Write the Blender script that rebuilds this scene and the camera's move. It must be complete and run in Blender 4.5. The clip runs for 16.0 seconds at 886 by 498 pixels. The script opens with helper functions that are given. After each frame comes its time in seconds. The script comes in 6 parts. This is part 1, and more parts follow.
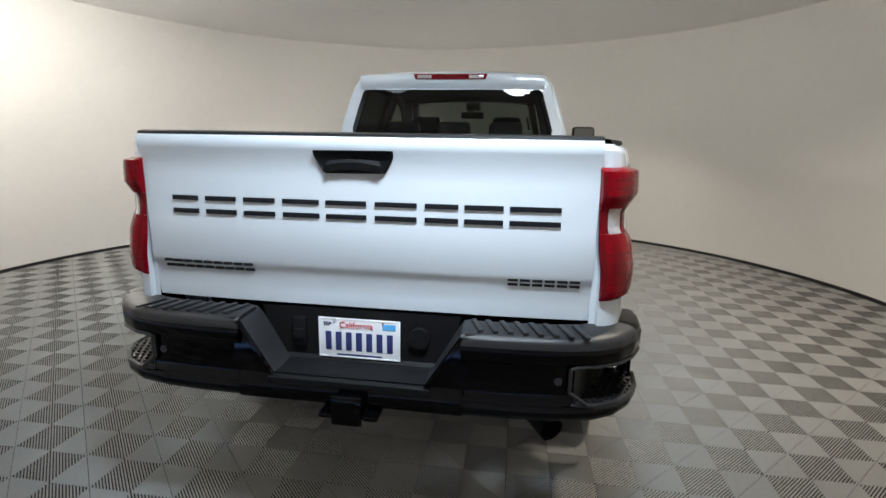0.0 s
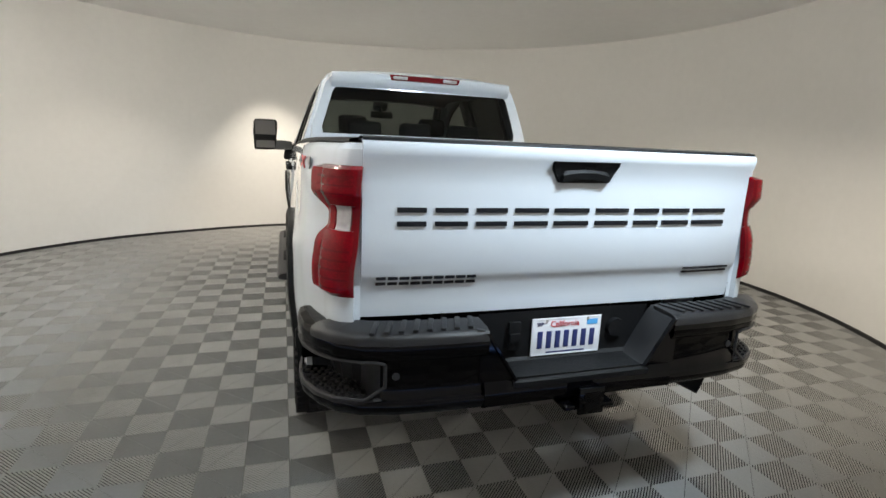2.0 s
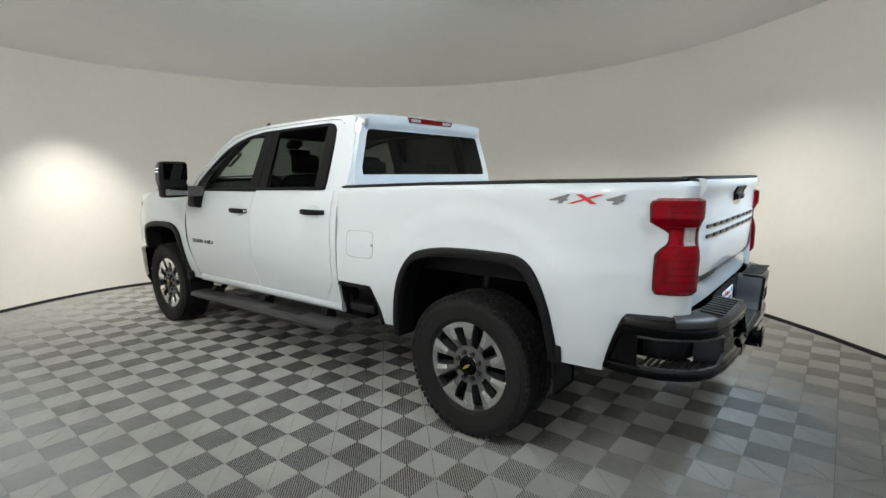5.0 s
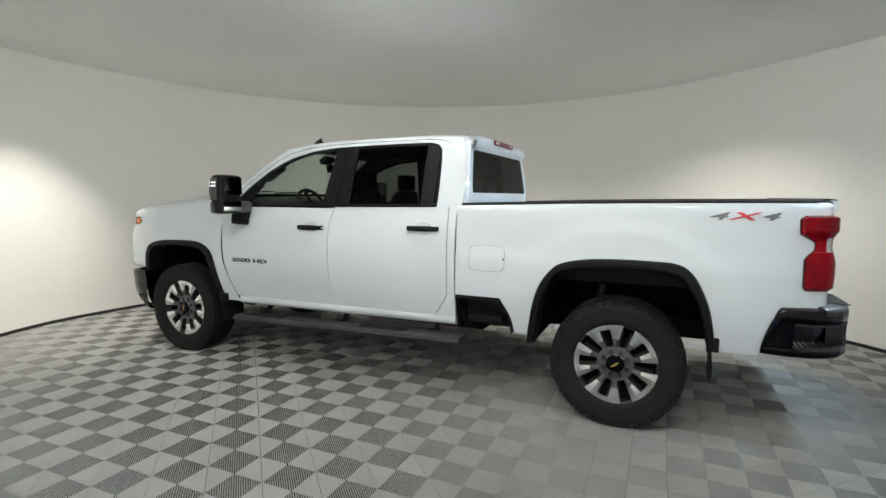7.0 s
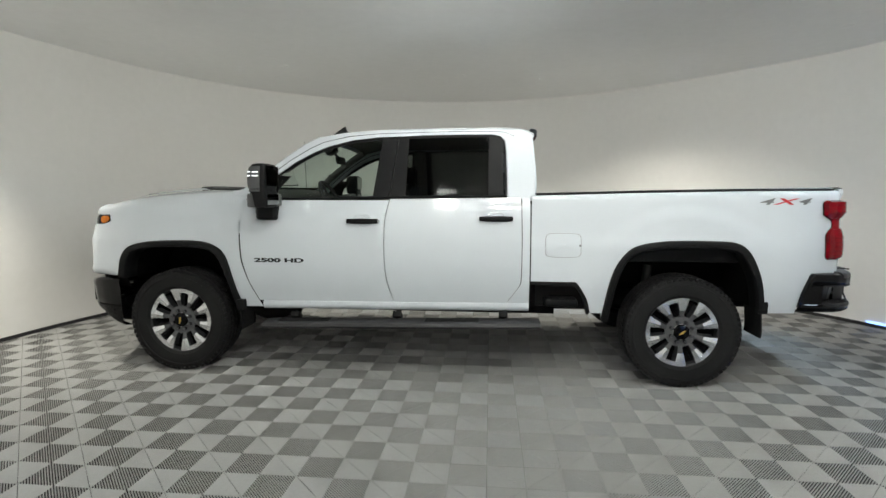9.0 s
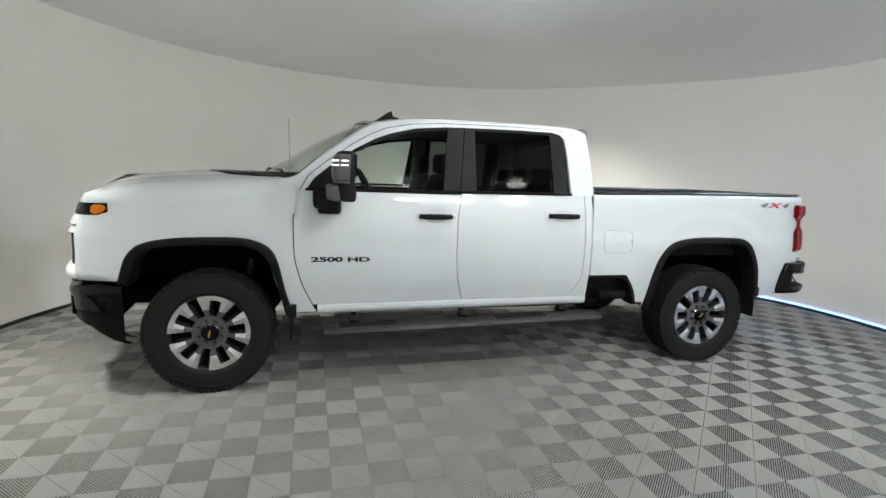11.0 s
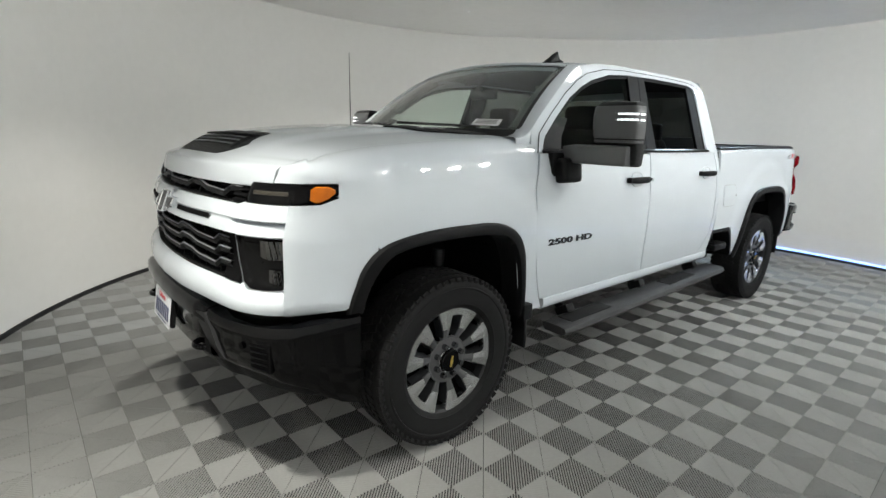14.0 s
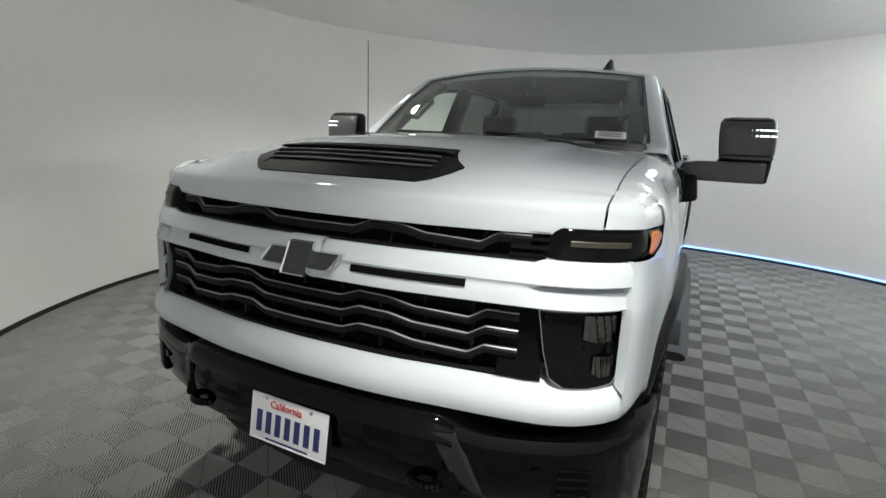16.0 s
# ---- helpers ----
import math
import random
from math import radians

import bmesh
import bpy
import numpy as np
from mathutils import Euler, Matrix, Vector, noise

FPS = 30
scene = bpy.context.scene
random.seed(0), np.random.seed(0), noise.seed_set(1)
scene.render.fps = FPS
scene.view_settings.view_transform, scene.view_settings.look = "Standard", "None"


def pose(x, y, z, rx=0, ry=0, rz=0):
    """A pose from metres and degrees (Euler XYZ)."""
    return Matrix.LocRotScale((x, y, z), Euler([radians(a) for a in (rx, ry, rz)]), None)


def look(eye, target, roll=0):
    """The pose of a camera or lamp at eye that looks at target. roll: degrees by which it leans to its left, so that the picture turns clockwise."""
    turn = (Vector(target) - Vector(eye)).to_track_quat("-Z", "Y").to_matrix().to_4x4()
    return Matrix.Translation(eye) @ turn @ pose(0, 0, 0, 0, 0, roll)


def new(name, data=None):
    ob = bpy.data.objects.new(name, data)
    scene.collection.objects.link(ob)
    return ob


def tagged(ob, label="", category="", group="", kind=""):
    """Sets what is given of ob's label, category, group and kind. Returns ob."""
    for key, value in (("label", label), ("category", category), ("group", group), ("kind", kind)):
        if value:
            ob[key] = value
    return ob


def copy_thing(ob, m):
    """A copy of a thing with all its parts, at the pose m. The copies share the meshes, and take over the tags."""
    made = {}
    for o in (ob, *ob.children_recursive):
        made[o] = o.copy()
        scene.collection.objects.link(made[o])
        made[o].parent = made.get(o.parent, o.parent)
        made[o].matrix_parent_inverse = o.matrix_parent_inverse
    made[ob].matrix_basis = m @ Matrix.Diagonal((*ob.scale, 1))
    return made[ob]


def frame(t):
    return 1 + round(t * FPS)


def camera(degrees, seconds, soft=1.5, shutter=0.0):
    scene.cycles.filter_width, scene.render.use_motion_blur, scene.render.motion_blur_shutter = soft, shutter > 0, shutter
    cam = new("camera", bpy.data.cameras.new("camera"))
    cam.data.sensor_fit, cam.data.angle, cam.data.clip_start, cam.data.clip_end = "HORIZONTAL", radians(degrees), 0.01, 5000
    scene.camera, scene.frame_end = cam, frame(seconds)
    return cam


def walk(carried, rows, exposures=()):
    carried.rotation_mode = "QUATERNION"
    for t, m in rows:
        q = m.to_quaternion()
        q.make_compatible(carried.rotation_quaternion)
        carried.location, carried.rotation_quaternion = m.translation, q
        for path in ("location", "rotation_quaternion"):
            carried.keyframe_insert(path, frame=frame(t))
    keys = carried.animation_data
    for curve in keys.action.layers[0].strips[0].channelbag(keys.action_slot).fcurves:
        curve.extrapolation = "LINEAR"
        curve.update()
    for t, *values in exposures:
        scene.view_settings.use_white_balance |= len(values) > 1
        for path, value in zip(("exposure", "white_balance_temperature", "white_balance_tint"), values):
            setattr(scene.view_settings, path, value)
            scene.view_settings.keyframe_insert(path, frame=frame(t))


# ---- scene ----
cam = camera(83.16, 16.0)
PATH = [
    (0, (-2.798, -0.544, 1.491), (-0.863, -0.257, 1.077), 1.00),
    (0.5, (-2.837, -0.184, 1.500), (-0.880, -0.130, 1.094), 0.80),
    (1, (-2.816, 0.230, 1.486), (-0.864, 0.051, 1.087), 1.18),
    (1.5, (-2.780, 0.621, 1.463), (-0.860, 0.239, 1.055), 2.01),
    (2, (-2.772, 1.034, 1.502), (-0.906, 0.439, 1.094), 2.40),
    (2.5, (-2.669, 1.433, 1.514), (-0.868, 0.663, 1.112), 0.83),
    (3, (-2.535, 1.823, 1.508), (-0.840, 0.837, 1.110), 0.23),
    (5.5, (-1.363, 3.589, 1.528), (-0.208, 1.977, 1.267), -0.50),
    (6, (-1.024, 3.904, 1.529), (0.037, 2.227, 1.279), -0.31),
    (6.5, (-0.655, 4.161, 1.520), (0.290, 2.412, 1.291), -0.55),
    (7, (-0.253, 4.381, 1.529), (0.551, 2.562, 1.318), 0.21),
    (7.5, (0.153, 4.619, 1.535), (0.805, 2.739, 1.332), 0.63),
    (8, (0.566, 4.755, 1.473), (1.068, 2.828, 1.286), 0.25),
    (8.5, (0.992, 4.852, 1.464), (1.345, 2.894, 1.261), -0.22),
    (11, (3.345, 4.596, 1.561), (2.842, 2.682, 1.273), 2.28),
    (11.5, (3.811, 4.353, 1.584), (3.132, 2.504, 1.235), 2.06),
    (12, (4.262, 4.049, 1.561), (3.427, 2.267, 1.204), 1.67),
    (12.5, (4.716, 3.742, 1.501), (3.728, 2.036, 1.164), 1.99),
    (13, (5.062, 3.420, 1.477), (3.970, 1.785, 1.110), 1.43),
    (13.5, (5.329, 3.053, 1.502), (4.148, 1.491, 1.094), 1.15),
    (14, (5.550, 2.675, 1.492), (4.282, 1.191, 1.055), 1.92),
    (14.5, (5.595, 2.229, 1.459), (4.248, 0.818, 1.016), 3.72),
    (15, (5.611, 1.785, 1.498), (4.162, 0.477, 1.062), 5.12),
    (15.5, (5.898, 1.419, 1.521), (4.295, 0.292, 1.121), 4.39),
    (16, (6.128, 1.017, 1.494), (4.367, 0.159, 1.091), 2.48),
]
EXPOSURES = [(0, 1.0, 6850, 9), (1, 1.12, 7050, 9), (3, 1.10, 6850, 7), (5.5, 1.21, 6500, 4), (7, 1.20, 6490, 4), (8.5, 1.23, 6480, 4), (11, 1.36, 6340, 5), (12.5, 1.43, 6340, 5), (14.5, 1.46, 6200, 5), (16, 1.20, 6150, 5)]
walk(cam, [(t, look(eye, target, roll)) for t, eye, target, roll in PATH], EXPOSURES)


# ---- world and light ----
world = bpy.data.worlds.new("world")
scene.world = world
world.use_nodes = True
world.node_tree.nodes["Background"].inputs[0].default_value = (0.35, 0.42, 0.55, 1)
world.node_tree.nodes["Background"].inputs[1].default_value = 0.05

CX, CY, CEIL = 1.91, 0.08, 3.10
TILE, TURN = 0.1995, radians(0.25)
TX, TY = 0.356 * TILE, 0.262 * TILE
LAMPS = [(-0.4, 3.2), (0.5, 3.6), (1.3, 3.75), (2.1, 3.7), (1.5, 1.5)]
WARM, COOL = (1.0, 0.925, 0.82), (0.68, 0.83, 1.0)
DOWN, TAIL = (0, 0, -1), (1.0, -0.25, -1.25)
# added fill lamps, kept out of sight; the cool ones stand in for rear daylight
FILL_LAMPS = [(5.6, 1.1, 230, WARM, DOWN), (4.1, -1.5, 150, WARM, DOWN), (1.9, -2.2, 120, WARM, DOWN), (-0.2, -1.8, 170, WARM, DOWN), (-1.9, 1.3, 60, COOL, TAIL), (-2.0, -0.6, 470, COOL, (1.3, 0.4, -1.4)), (4.3, 2.7, 60, WARM, DOWN)]


# ---- materials ----
def material(name, color, rough=0.5, metal=0.0, vary=0.06, scale=6.0, bump=0.0, bump_scale=60.0, coat=0.0, emit=None, power=0.0, spec=0.5):
    m = bpy.data.materials.new(name)
    m.use_nodes = True
    nt = m.node_tree
    b = nt.nodes["Principled BSDF"]
    b.inputs["Roughness"].default_value = rough
    b.inputs["Metallic"].default_value = metal
    b.inputs["Specular IOR Level"].default_value = spec
    if coat:
        b.inputs["Coat Weight"].default_value = coat
        b.inputs["Coat Roughness"].default_value = 0.03
    tc = nt.nodes.new("ShaderNodeTexCoord")
    if vary:
        n = nt.nodes.new("ShaderNodeTexNoise")
        n.inputs["Scale"].default_value, n.inputs["Detail"].default_value = scale, 6
        nt.links.new(tc.outputs["Object"], n.inputs["Vector"])
        n2 = nt.nodes.new("ShaderNodeTexNoise")
        n2.inputs["Scale"].default_value, n2.inputs["Detail"].default_value = scale * 17, 3
        nt.links.new(tc.outputs["Object"], n2.inputs["Vector"])
        add = nt.nodes.new("ShaderNodeMath")
        add.operation = "ADD"
        nt.links.new(n.outputs[0], add.inputs[0])
        nt.links.new(n2.outputs[0], add.inputs[1])
        ramp = nt.nodes.new("ShaderNodeMapRange")
        ramp.inputs[1].default_value, ramp.inputs[2].default_value = 0.6, 1.4
        ramp.inputs[3].default_value, ramp.inputs[4].default_value = 1 - vary, 1 + vary
        nt.links.new(add.outputs[0], ramp.inputs[0])
        mul = nt.nodes.new("ShaderNodeVectorMath")
        mul.operation = "SCALE"
        mul.inputs[0].default_value = color
        nt.links.new(ramp.outputs[0], mul.inputs["Scale"])
        nt.links.new(mul.outputs[0], b.inputs["Base Color"])
        rr = nt.nodes.new("ShaderNodeMapRange")
        rr.inputs[1].default_value, rr.inputs[2].default_value = 0.3, 0.7
        rr.inputs[3].default_value, rr.inputs[4].default_value = rough * 0.88, min(1, rough * 1.12)
        nt.links.new(n2.outputs[0], rr.inputs[0])
        nt.links.new(rr.outputs[0], b.inputs["Roughness"])
    else:
        b.inputs["Base Color"].default_value = (*color, 1)
    if bump:
        n3 = nt.nodes.new("ShaderNodeTexNoise")
        n3.inputs["Scale"].default_value, n3.inputs["Detail"].default_value = bump_scale, 4
        nt.links.new(tc.outputs["Object"], n3.inputs["Vector"])
        bp = nt.nodes.new("ShaderNodeBump")
        bp.inputs["Strength"].default_value, bp.inputs["Distance"].default_value = bump, 0.004
        nt.links.new(n3.outputs[0], bp.inputs["Height"])
        nt.links.new(bp.outputs[0], b.inputs["Normal"])
    if emit:
        b.inputs["Emission Color"].default_value = (*emit, 1)
        b.inputs["Emission Strength"].default_value = power
    return m


def glass(name, tint, rough=0.0, dim=1.0, ior=1.5):
    """Thin automotive glass: a clear reflection over a tinted see-through sheet."""
    m = bpy.data.materials.new(name)
    m.use_nodes = True
    nt = m.node_tree
    for n in list(nt.nodes):
        nt.nodes.remove(n)
    out = nt.nodes.new("ShaderNodeOutputMaterial")
    tr, gl, mix, lw, power, scale = (nt.nodes.new(k) for k in ("ShaderNodeBsdfTransparent", "ShaderNodeBsdfGlossy", "ShaderNodeMixShader", "ShaderNodeLayerWeight", "ShaderNodeMath", "ShaderNodeMath"))
    tr.inputs[0].default_value = (*tint, 1)
    gl.inputs["Roughness"].default_value = rough
    gl.inputs[0].default_value = (dim, dim, dim, 1)
    # both faces of a thin pane: the same reflection from outside and inside
    base = 1.7 * ((ior - 1) / (ior + 1)) ** 2
    power.operation, power.inputs[1].default_value = "POWER", 5.0
    scale.operation, scale.inputs[1].default_value, scale.inputs[2].default_value = "MULTIPLY_ADD", 1 - base, base
    nt.links.new(lw.outputs["Facing"], power.inputs[0])
    nt.links.new(power.outputs[0], scale.inputs[0])
    nt.links.new(scale.outputs[0], mix.inputs[0])
    nt.links.new(tr.outputs[0], mix.inputs[1])
    nt.links.new(gl.outputs[0], mix.inputs[2])
    nt.links.new(mix.outputs[0], out.inputs[0])
    return m


WALL = material("wall_fabric", (0.86, 0.85, 0.83), 0.75, vary=0.025, scale=0.7, bump=0.02, bump_scale=9)
CEILING = material("ceiling_fabric", (0.93, 0.93, 0.925), 0.7, vary=0.03, scale=0.6, bump=0.02, bump_scale=7)
RIB = material("floor_plastic", (0.275, 0.276, 0.272), 0.5, vary=0.08, scale=3, spec=0.3)
UNDER = material("floor_gap_shade", (0.012, 0.012, 0.013), 0.8, vary=0.1)
TRIM = material("black_trim", (0.012, 0.012, 0.014), 0.5)
PAINT = material("white_paint", (0.570, 0.612, 0.655), 0.65, vary=0.0, coat=1.0, spec=0.15)
BLACK = material("textured_black_plastic", (0.007, 0.0072, 0.0078), 0.5, spec=0.14, bump=0.25, bump_scale=420)
SATIN = material("satin_black_plastic", (0.018, 0.018, 0.0195), 0.42, spec=0.35, vary=0.1, bump=0.15, bump_scale=380)
CHARCOAL = material("charcoal_moulded_plastic", (0.012, 0.0125, 0.0135), 0.36, spec=0.4, vary=0.08, bump=0.1, bump_scale=380)
BOARD = material("black_board_coating", (0.032, 0.032, 0.034), 0.48, spec=0.3, vary=0.12, bump=0.2, bump_scale=300)
GLOSS = material("gloss_black_paint", (0.0012, 0.0012, 0.0016), 0.05, vary=0.03, spec=0.22)
RUBBER = material("tyre_rubber", (0.011, 0.011, 0.0115), 0.75, spec=0.2, vary=0.15, scale=14, bump=0.2, bump_scale=160)
MACHINED = material("machined_aluminium", (0.80, 0.81, 0.82), 0.24, metal=1.0, vary=0.04, scale=30)
DARKALU = material("dark_painted_aluminium", (0.018, 0.019, 0.021), 0.4, vary=0.05, spec=0.3)
SATINALU = material("satin_grey_painted_aluminium", (0.07, 0.072, 0.076), 0.35, vary=0.06, spec=0.5)
GUNMETAL = material("gunmetal_emblem_face", (0.06, 0.063, 0.066), 0.32, metal=0.5, vary=0.1, scale=30)
DARKCHROME = material("dark_chrome", (0.22, 0.22, 0.235), 0.12, metal=1.0, vary=0.05)
MIRRORCOVER = material("silver_grey_moulded_plastic", (0.075, 0.077, 0.08), 0.4, vary=0.06, spec=0.4)
CHROME = material("chrome", (0.75, 0.76, 0.78), 0.12, metal=1.0, vary=0.02)
GREYLINE = material("satin_grey_edge", (0.30, 0.31, 0.33), 0.38, metal=0.6, vary=0.0)
GOLD = material("gold_emblem", (0.55, 0.40, 0.10), 0.3, metal=0.7)
RED = material("red_lamp_lens", (0.18, 0.0, 0.004), 0.06, vary=0.6, scale=11, spec=0.2)
DARKRED = material("dark_red_lamp_lens", (0.12, 0.0, 0.003), 0.1, vary=0.08, scale=20, spec=0.35)
CLEAR = material("clear_lamp_lens", (0.40, 0.36, 0.36), 0.12, vary=0.2, scale=60, coat=1.0)
AMBER = material("amber_lamp_lens", (0.50, 0.13, 0.005), 0.15, vary=0.25, scale=25, coat=0.0, spec=0.3)
SMOKE = material("smoked_lamp_lens", (0.003, 0.003, 0.0034), 0.06, vary=0.1, scale=20, spec=0.12)
LAMPBAR = material("dim_lamp_insert", (0.045, 0.040, 0.032), 0.3, vary=0.3, scale=60, spec=0.3)
REFLECTOR = material("lamp_reflector", (0.075, 0.074, 0.072), 0.14, metal=1.0, vary=0.3, scale=45)
DARK = material("underbody_black", (0.003, 0.003, 0.0035), 0.9, spec=0.1, vary=0.2)
CLOTH = material("seat_cloth", (0.014, 0.014, 0.015), 0.85, vary=0.2, scale=20)
HEADLINER = material("grey_headliner", (0.13, 0.13, 0.125), 0.85, vary=0.05, scale=12)
INTERIOR = material("interior_plastic", (0.016, 0.016, 0.018), 0.6, vary=0.1)
BADGE = material("black_badge", (0.007, 0.008, 0.011), 0.35, vary=0.05, spec=0.25)
BADGERED = material("red_badge", (0.5, 0.02, 0.03), 0.35, vary=0.05)
BADGEGREY = material("grey_badge", (0.16, 0.165, 0.17), 0.35, vary=0.05)
PLATEWHITE = material("plate_white", (0.72, 0.73, 0.76), 0.4, vary=0.03)
PLATEBLUE = material("plate_blue", (0.02, 0.03, 0.12), 0.45)
STICKERBLUE = material("sticker_blue", (0.08, 0.38, 0.75), 0.5)
PAPER = material("white_paper", (0.8, 0.8, 0.8), 0.7)
CLEARGLASS = glass("clear_glass", (0.82, 0.90, 0.85), ior=1.55)
SIDEGLASS = glass("side_glass", (0.80, 0.86, 0.82), dim=0.05)
REARGLASS = glass("rear_glass", (0.14, 0.15, 0.14), dim=0.3)
TINTGLASS = glass("tinted_glass", (0.16, 0.17, 0.165), dim=0.05)
MIRROR = material("mirror_glass", (0.22, 0.22, 0.22), 0.02, metal=1.0, vary=0)
BLUEGLOW = material("blue_daylight_leak", (0.2, 0.3, 0.8), 0.5, vary=0, emit=(0.22, 0.42, 1.0), power=1.4)
LAMPGLOW = material("lamp_diffuser", (0.9, 0.9, 0.9), 0.5, vary=0, emit=(1.0, 0.97, 0.93), power=29.5)
LEDWHITE = material("marker_led", (0.9, 0.9, 0.9), 0.3, vary=0, emit=(0.95, 0.97, 1.0), power=0.9)


# ---- mesh helpers ----
def finish(bm, name, mat, smooth=40):
    me = bpy.data.meshes.new(name)
    bmesh.ops.recalc_face_normals(bm, faces=bm.faces)
    bm.to_mesh(me)
    bm.free()
    mats = mat if isinstance(mat, (list, tuple)) else [mat]
    for k in mats:
        me.materials.append(k)
    if smooth:
        me.polygons.foreach_set("use_smooth", [True] * len(me.polygons))
        me.set_sharp_from_angle(angle=radians(smooth))
    return me


def part(name, bm, mat, parent, label="", smooth=40):
    ob = new(name, finish(bm, name, mat, smooth))
    ob.parent = parent
    if label:
        ob["label"] = label
    return ob


def thing(name, at, label, category, group="", kind=""):
    ob = new(name)
    ob.empty_display_size = 0.2
    ob.location = at
    return tagged(ob, label, category, group, kind)


def box(bm, c, s, rot=None, bevel=0.0, seg=2):
    """A box of size s round c, turned by Euler degrees rot, its edges rounded by bevel."""
    m = Matrix.LocRotScale(Vector(c), Euler([radians(a) for a in rot]) if rot else None, Vector(s))
    made = bmesh.ops.create_cube(bm, size=1.0, matrix=m)["verts"]
    if bevel:
        edges = list({e for v in made for e in v.link_edges})
        bmesh.ops.bevel(bm, geom=edges, offset=bevel, segments=seg, affect="EDGES", profile=0.6)


def tube(bm, a, b, r1, r2=None, n=16, caps=True):
    a, b = Vector(a), Vector(b)
    m = Matrix.Translation((a + b) / 2) @ (b - a).to_track_quat("Z", "Y").to_matrix().to_4x4()
    bmesh.ops.create_cone(bm, cap_ends=caps, segments=n, radius1=r1, radius2=r1 if r2 is None else r2, depth=(b - a).length, matrix=m)


def grid_mesh(bm, g, back=None, rim=True, close=False):
    """Faces over a grid of points; back: a shift by which the rim is turned in, for thickness."""
    rows = [[bm.verts.new(p) for p in r] for r in g]
    nv, nu = len(rows), len(rows[0])
    for j in range(nv - 1):
        for i in range(nu - 1 if not close else nu):
            q = [rows[j][i], rows[j][(i + 1) % nu], rows[j + 1][(i + 1) % nu], rows[j + 1][i]]
            if len({tuple(round(c, 6) for c in v.co) for v in q}) >= 3:
                try:
                    bm.faces.new(q)
                except ValueError:
                    pass
    if back is not None and rim:
        b = Vector(back)
        loop = rows[0] + [r[-1] for r in rows[1:]] + rows[-1][-2::-1] + [r[0] for r in rows[-2:0:-1]]
        inner = [bm.verts.new(v.co + b) for v in loop]
        for k in range(len(loop)):
            k2 = (k + 1) % len(loop)
            bm.faces.new([loop[k], loop[k2], inner[k2], inner[k]])
    return rows


def along(poly, n):
    """n + 1 points at even steps along a polyline."""
    p = [Vector(q) for q in poly]
    d = [0.0]
    for a, b in zip(p, p[1:]):
        d.append(d[-1] + (b - a).length)
    out = []
    for k in range(n + 1):
        s = d[-1] * k / n
        i = next((i for i in range(len(d) - 2) if s <= d[i + 1]), len(d) - 2)
        f = (s - d[i]) / max(1e-9, d[i + 1] - d[i])
        out.append(p[i].lerp(p[i + 1], min(1, max(0, f))))
    return out


def table(points):
    """A smooth function through rows of (s, value)."""
    xs, ys = np.array([p[0] for p in points], float), np.array([p[1] for p in points], float)
    if xs[0] > xs[-1]:
        xs, ys = xs[::-1], ys[::-1]
    return lambda s: float(np.interp(s, xs, ys))


def soft_table(points):
    """The same with rounded corners (monotone cubic)."""
    xs, ys = [p[0] for p in points], [p[1] for p in points]
    if xs[0] > xs[-1]:
        xs, ys = xs[::-1], ys[::-1]
    h = [b - a for a, b in zip(xs, xs[1:])]
    dl = [(b - a) / k for a, b, k in zip(ys, ys[1:], h)]
    t = [dl[0]] + [0.0 if a * b <= 0 else 2 * a * b / (a + b) for a, b in zip(dl, dl[1:])] + [dl[-1]]

    def value(s):
        s = min(max(s, xs[0]), xs[-1])
        i = next((i for i in range(len(h)) if s <= xs[i + 1]), len(h) - 1)
        u = (s - xs[i]) / h[i]
        return (2 * u**3 - 3 * u**2 + 1) * ys[i] + (u**3 - 2 * u**2 + u) * h[i] * t[i] + (3 * u**2 - 2 * u**3) * ys[i + 1] + (u**3 - u**2) * h[i] * t[i + 1]

    return value


def mirror_y(bm):
    for v in bm.verts:
        v.co.y = -v.co.y
    bmesh.ops.reverse_faces(bm, faces=bm.faces)


def both(name, build, mat, parent, label="", smooth=40):
    """The same part on the left and on the right side."""
    made = []
    for side in (1, -1):
        bm = bmesh.new()
        build(bm)
        if side < 0:
            mirror_y(bm)
        made.append(part(name, bm, mat, parent, label, smooth))
    return made


# ---- the round room ----
RADIUS = soft_table([(-60, 4.29), (-12, 4.32), (0, 4.40), (13, 4.55), (30, 4.58), (45, 4.72), (65, 4.85), (85, 4.98), (105, 5.03), (150, 5.0), (170, 4.93), (188, 4.9), (196, 4.78), (215, 4.40), (230, 4.29), (300, 4.29)])


def ring(deg, out=0.0):
    a = radians(deg)
    r = RADIUS((deg + 60) % 360 - 60) + out
    return CX + r * math.cos(a), CY + r * math.sin(a)


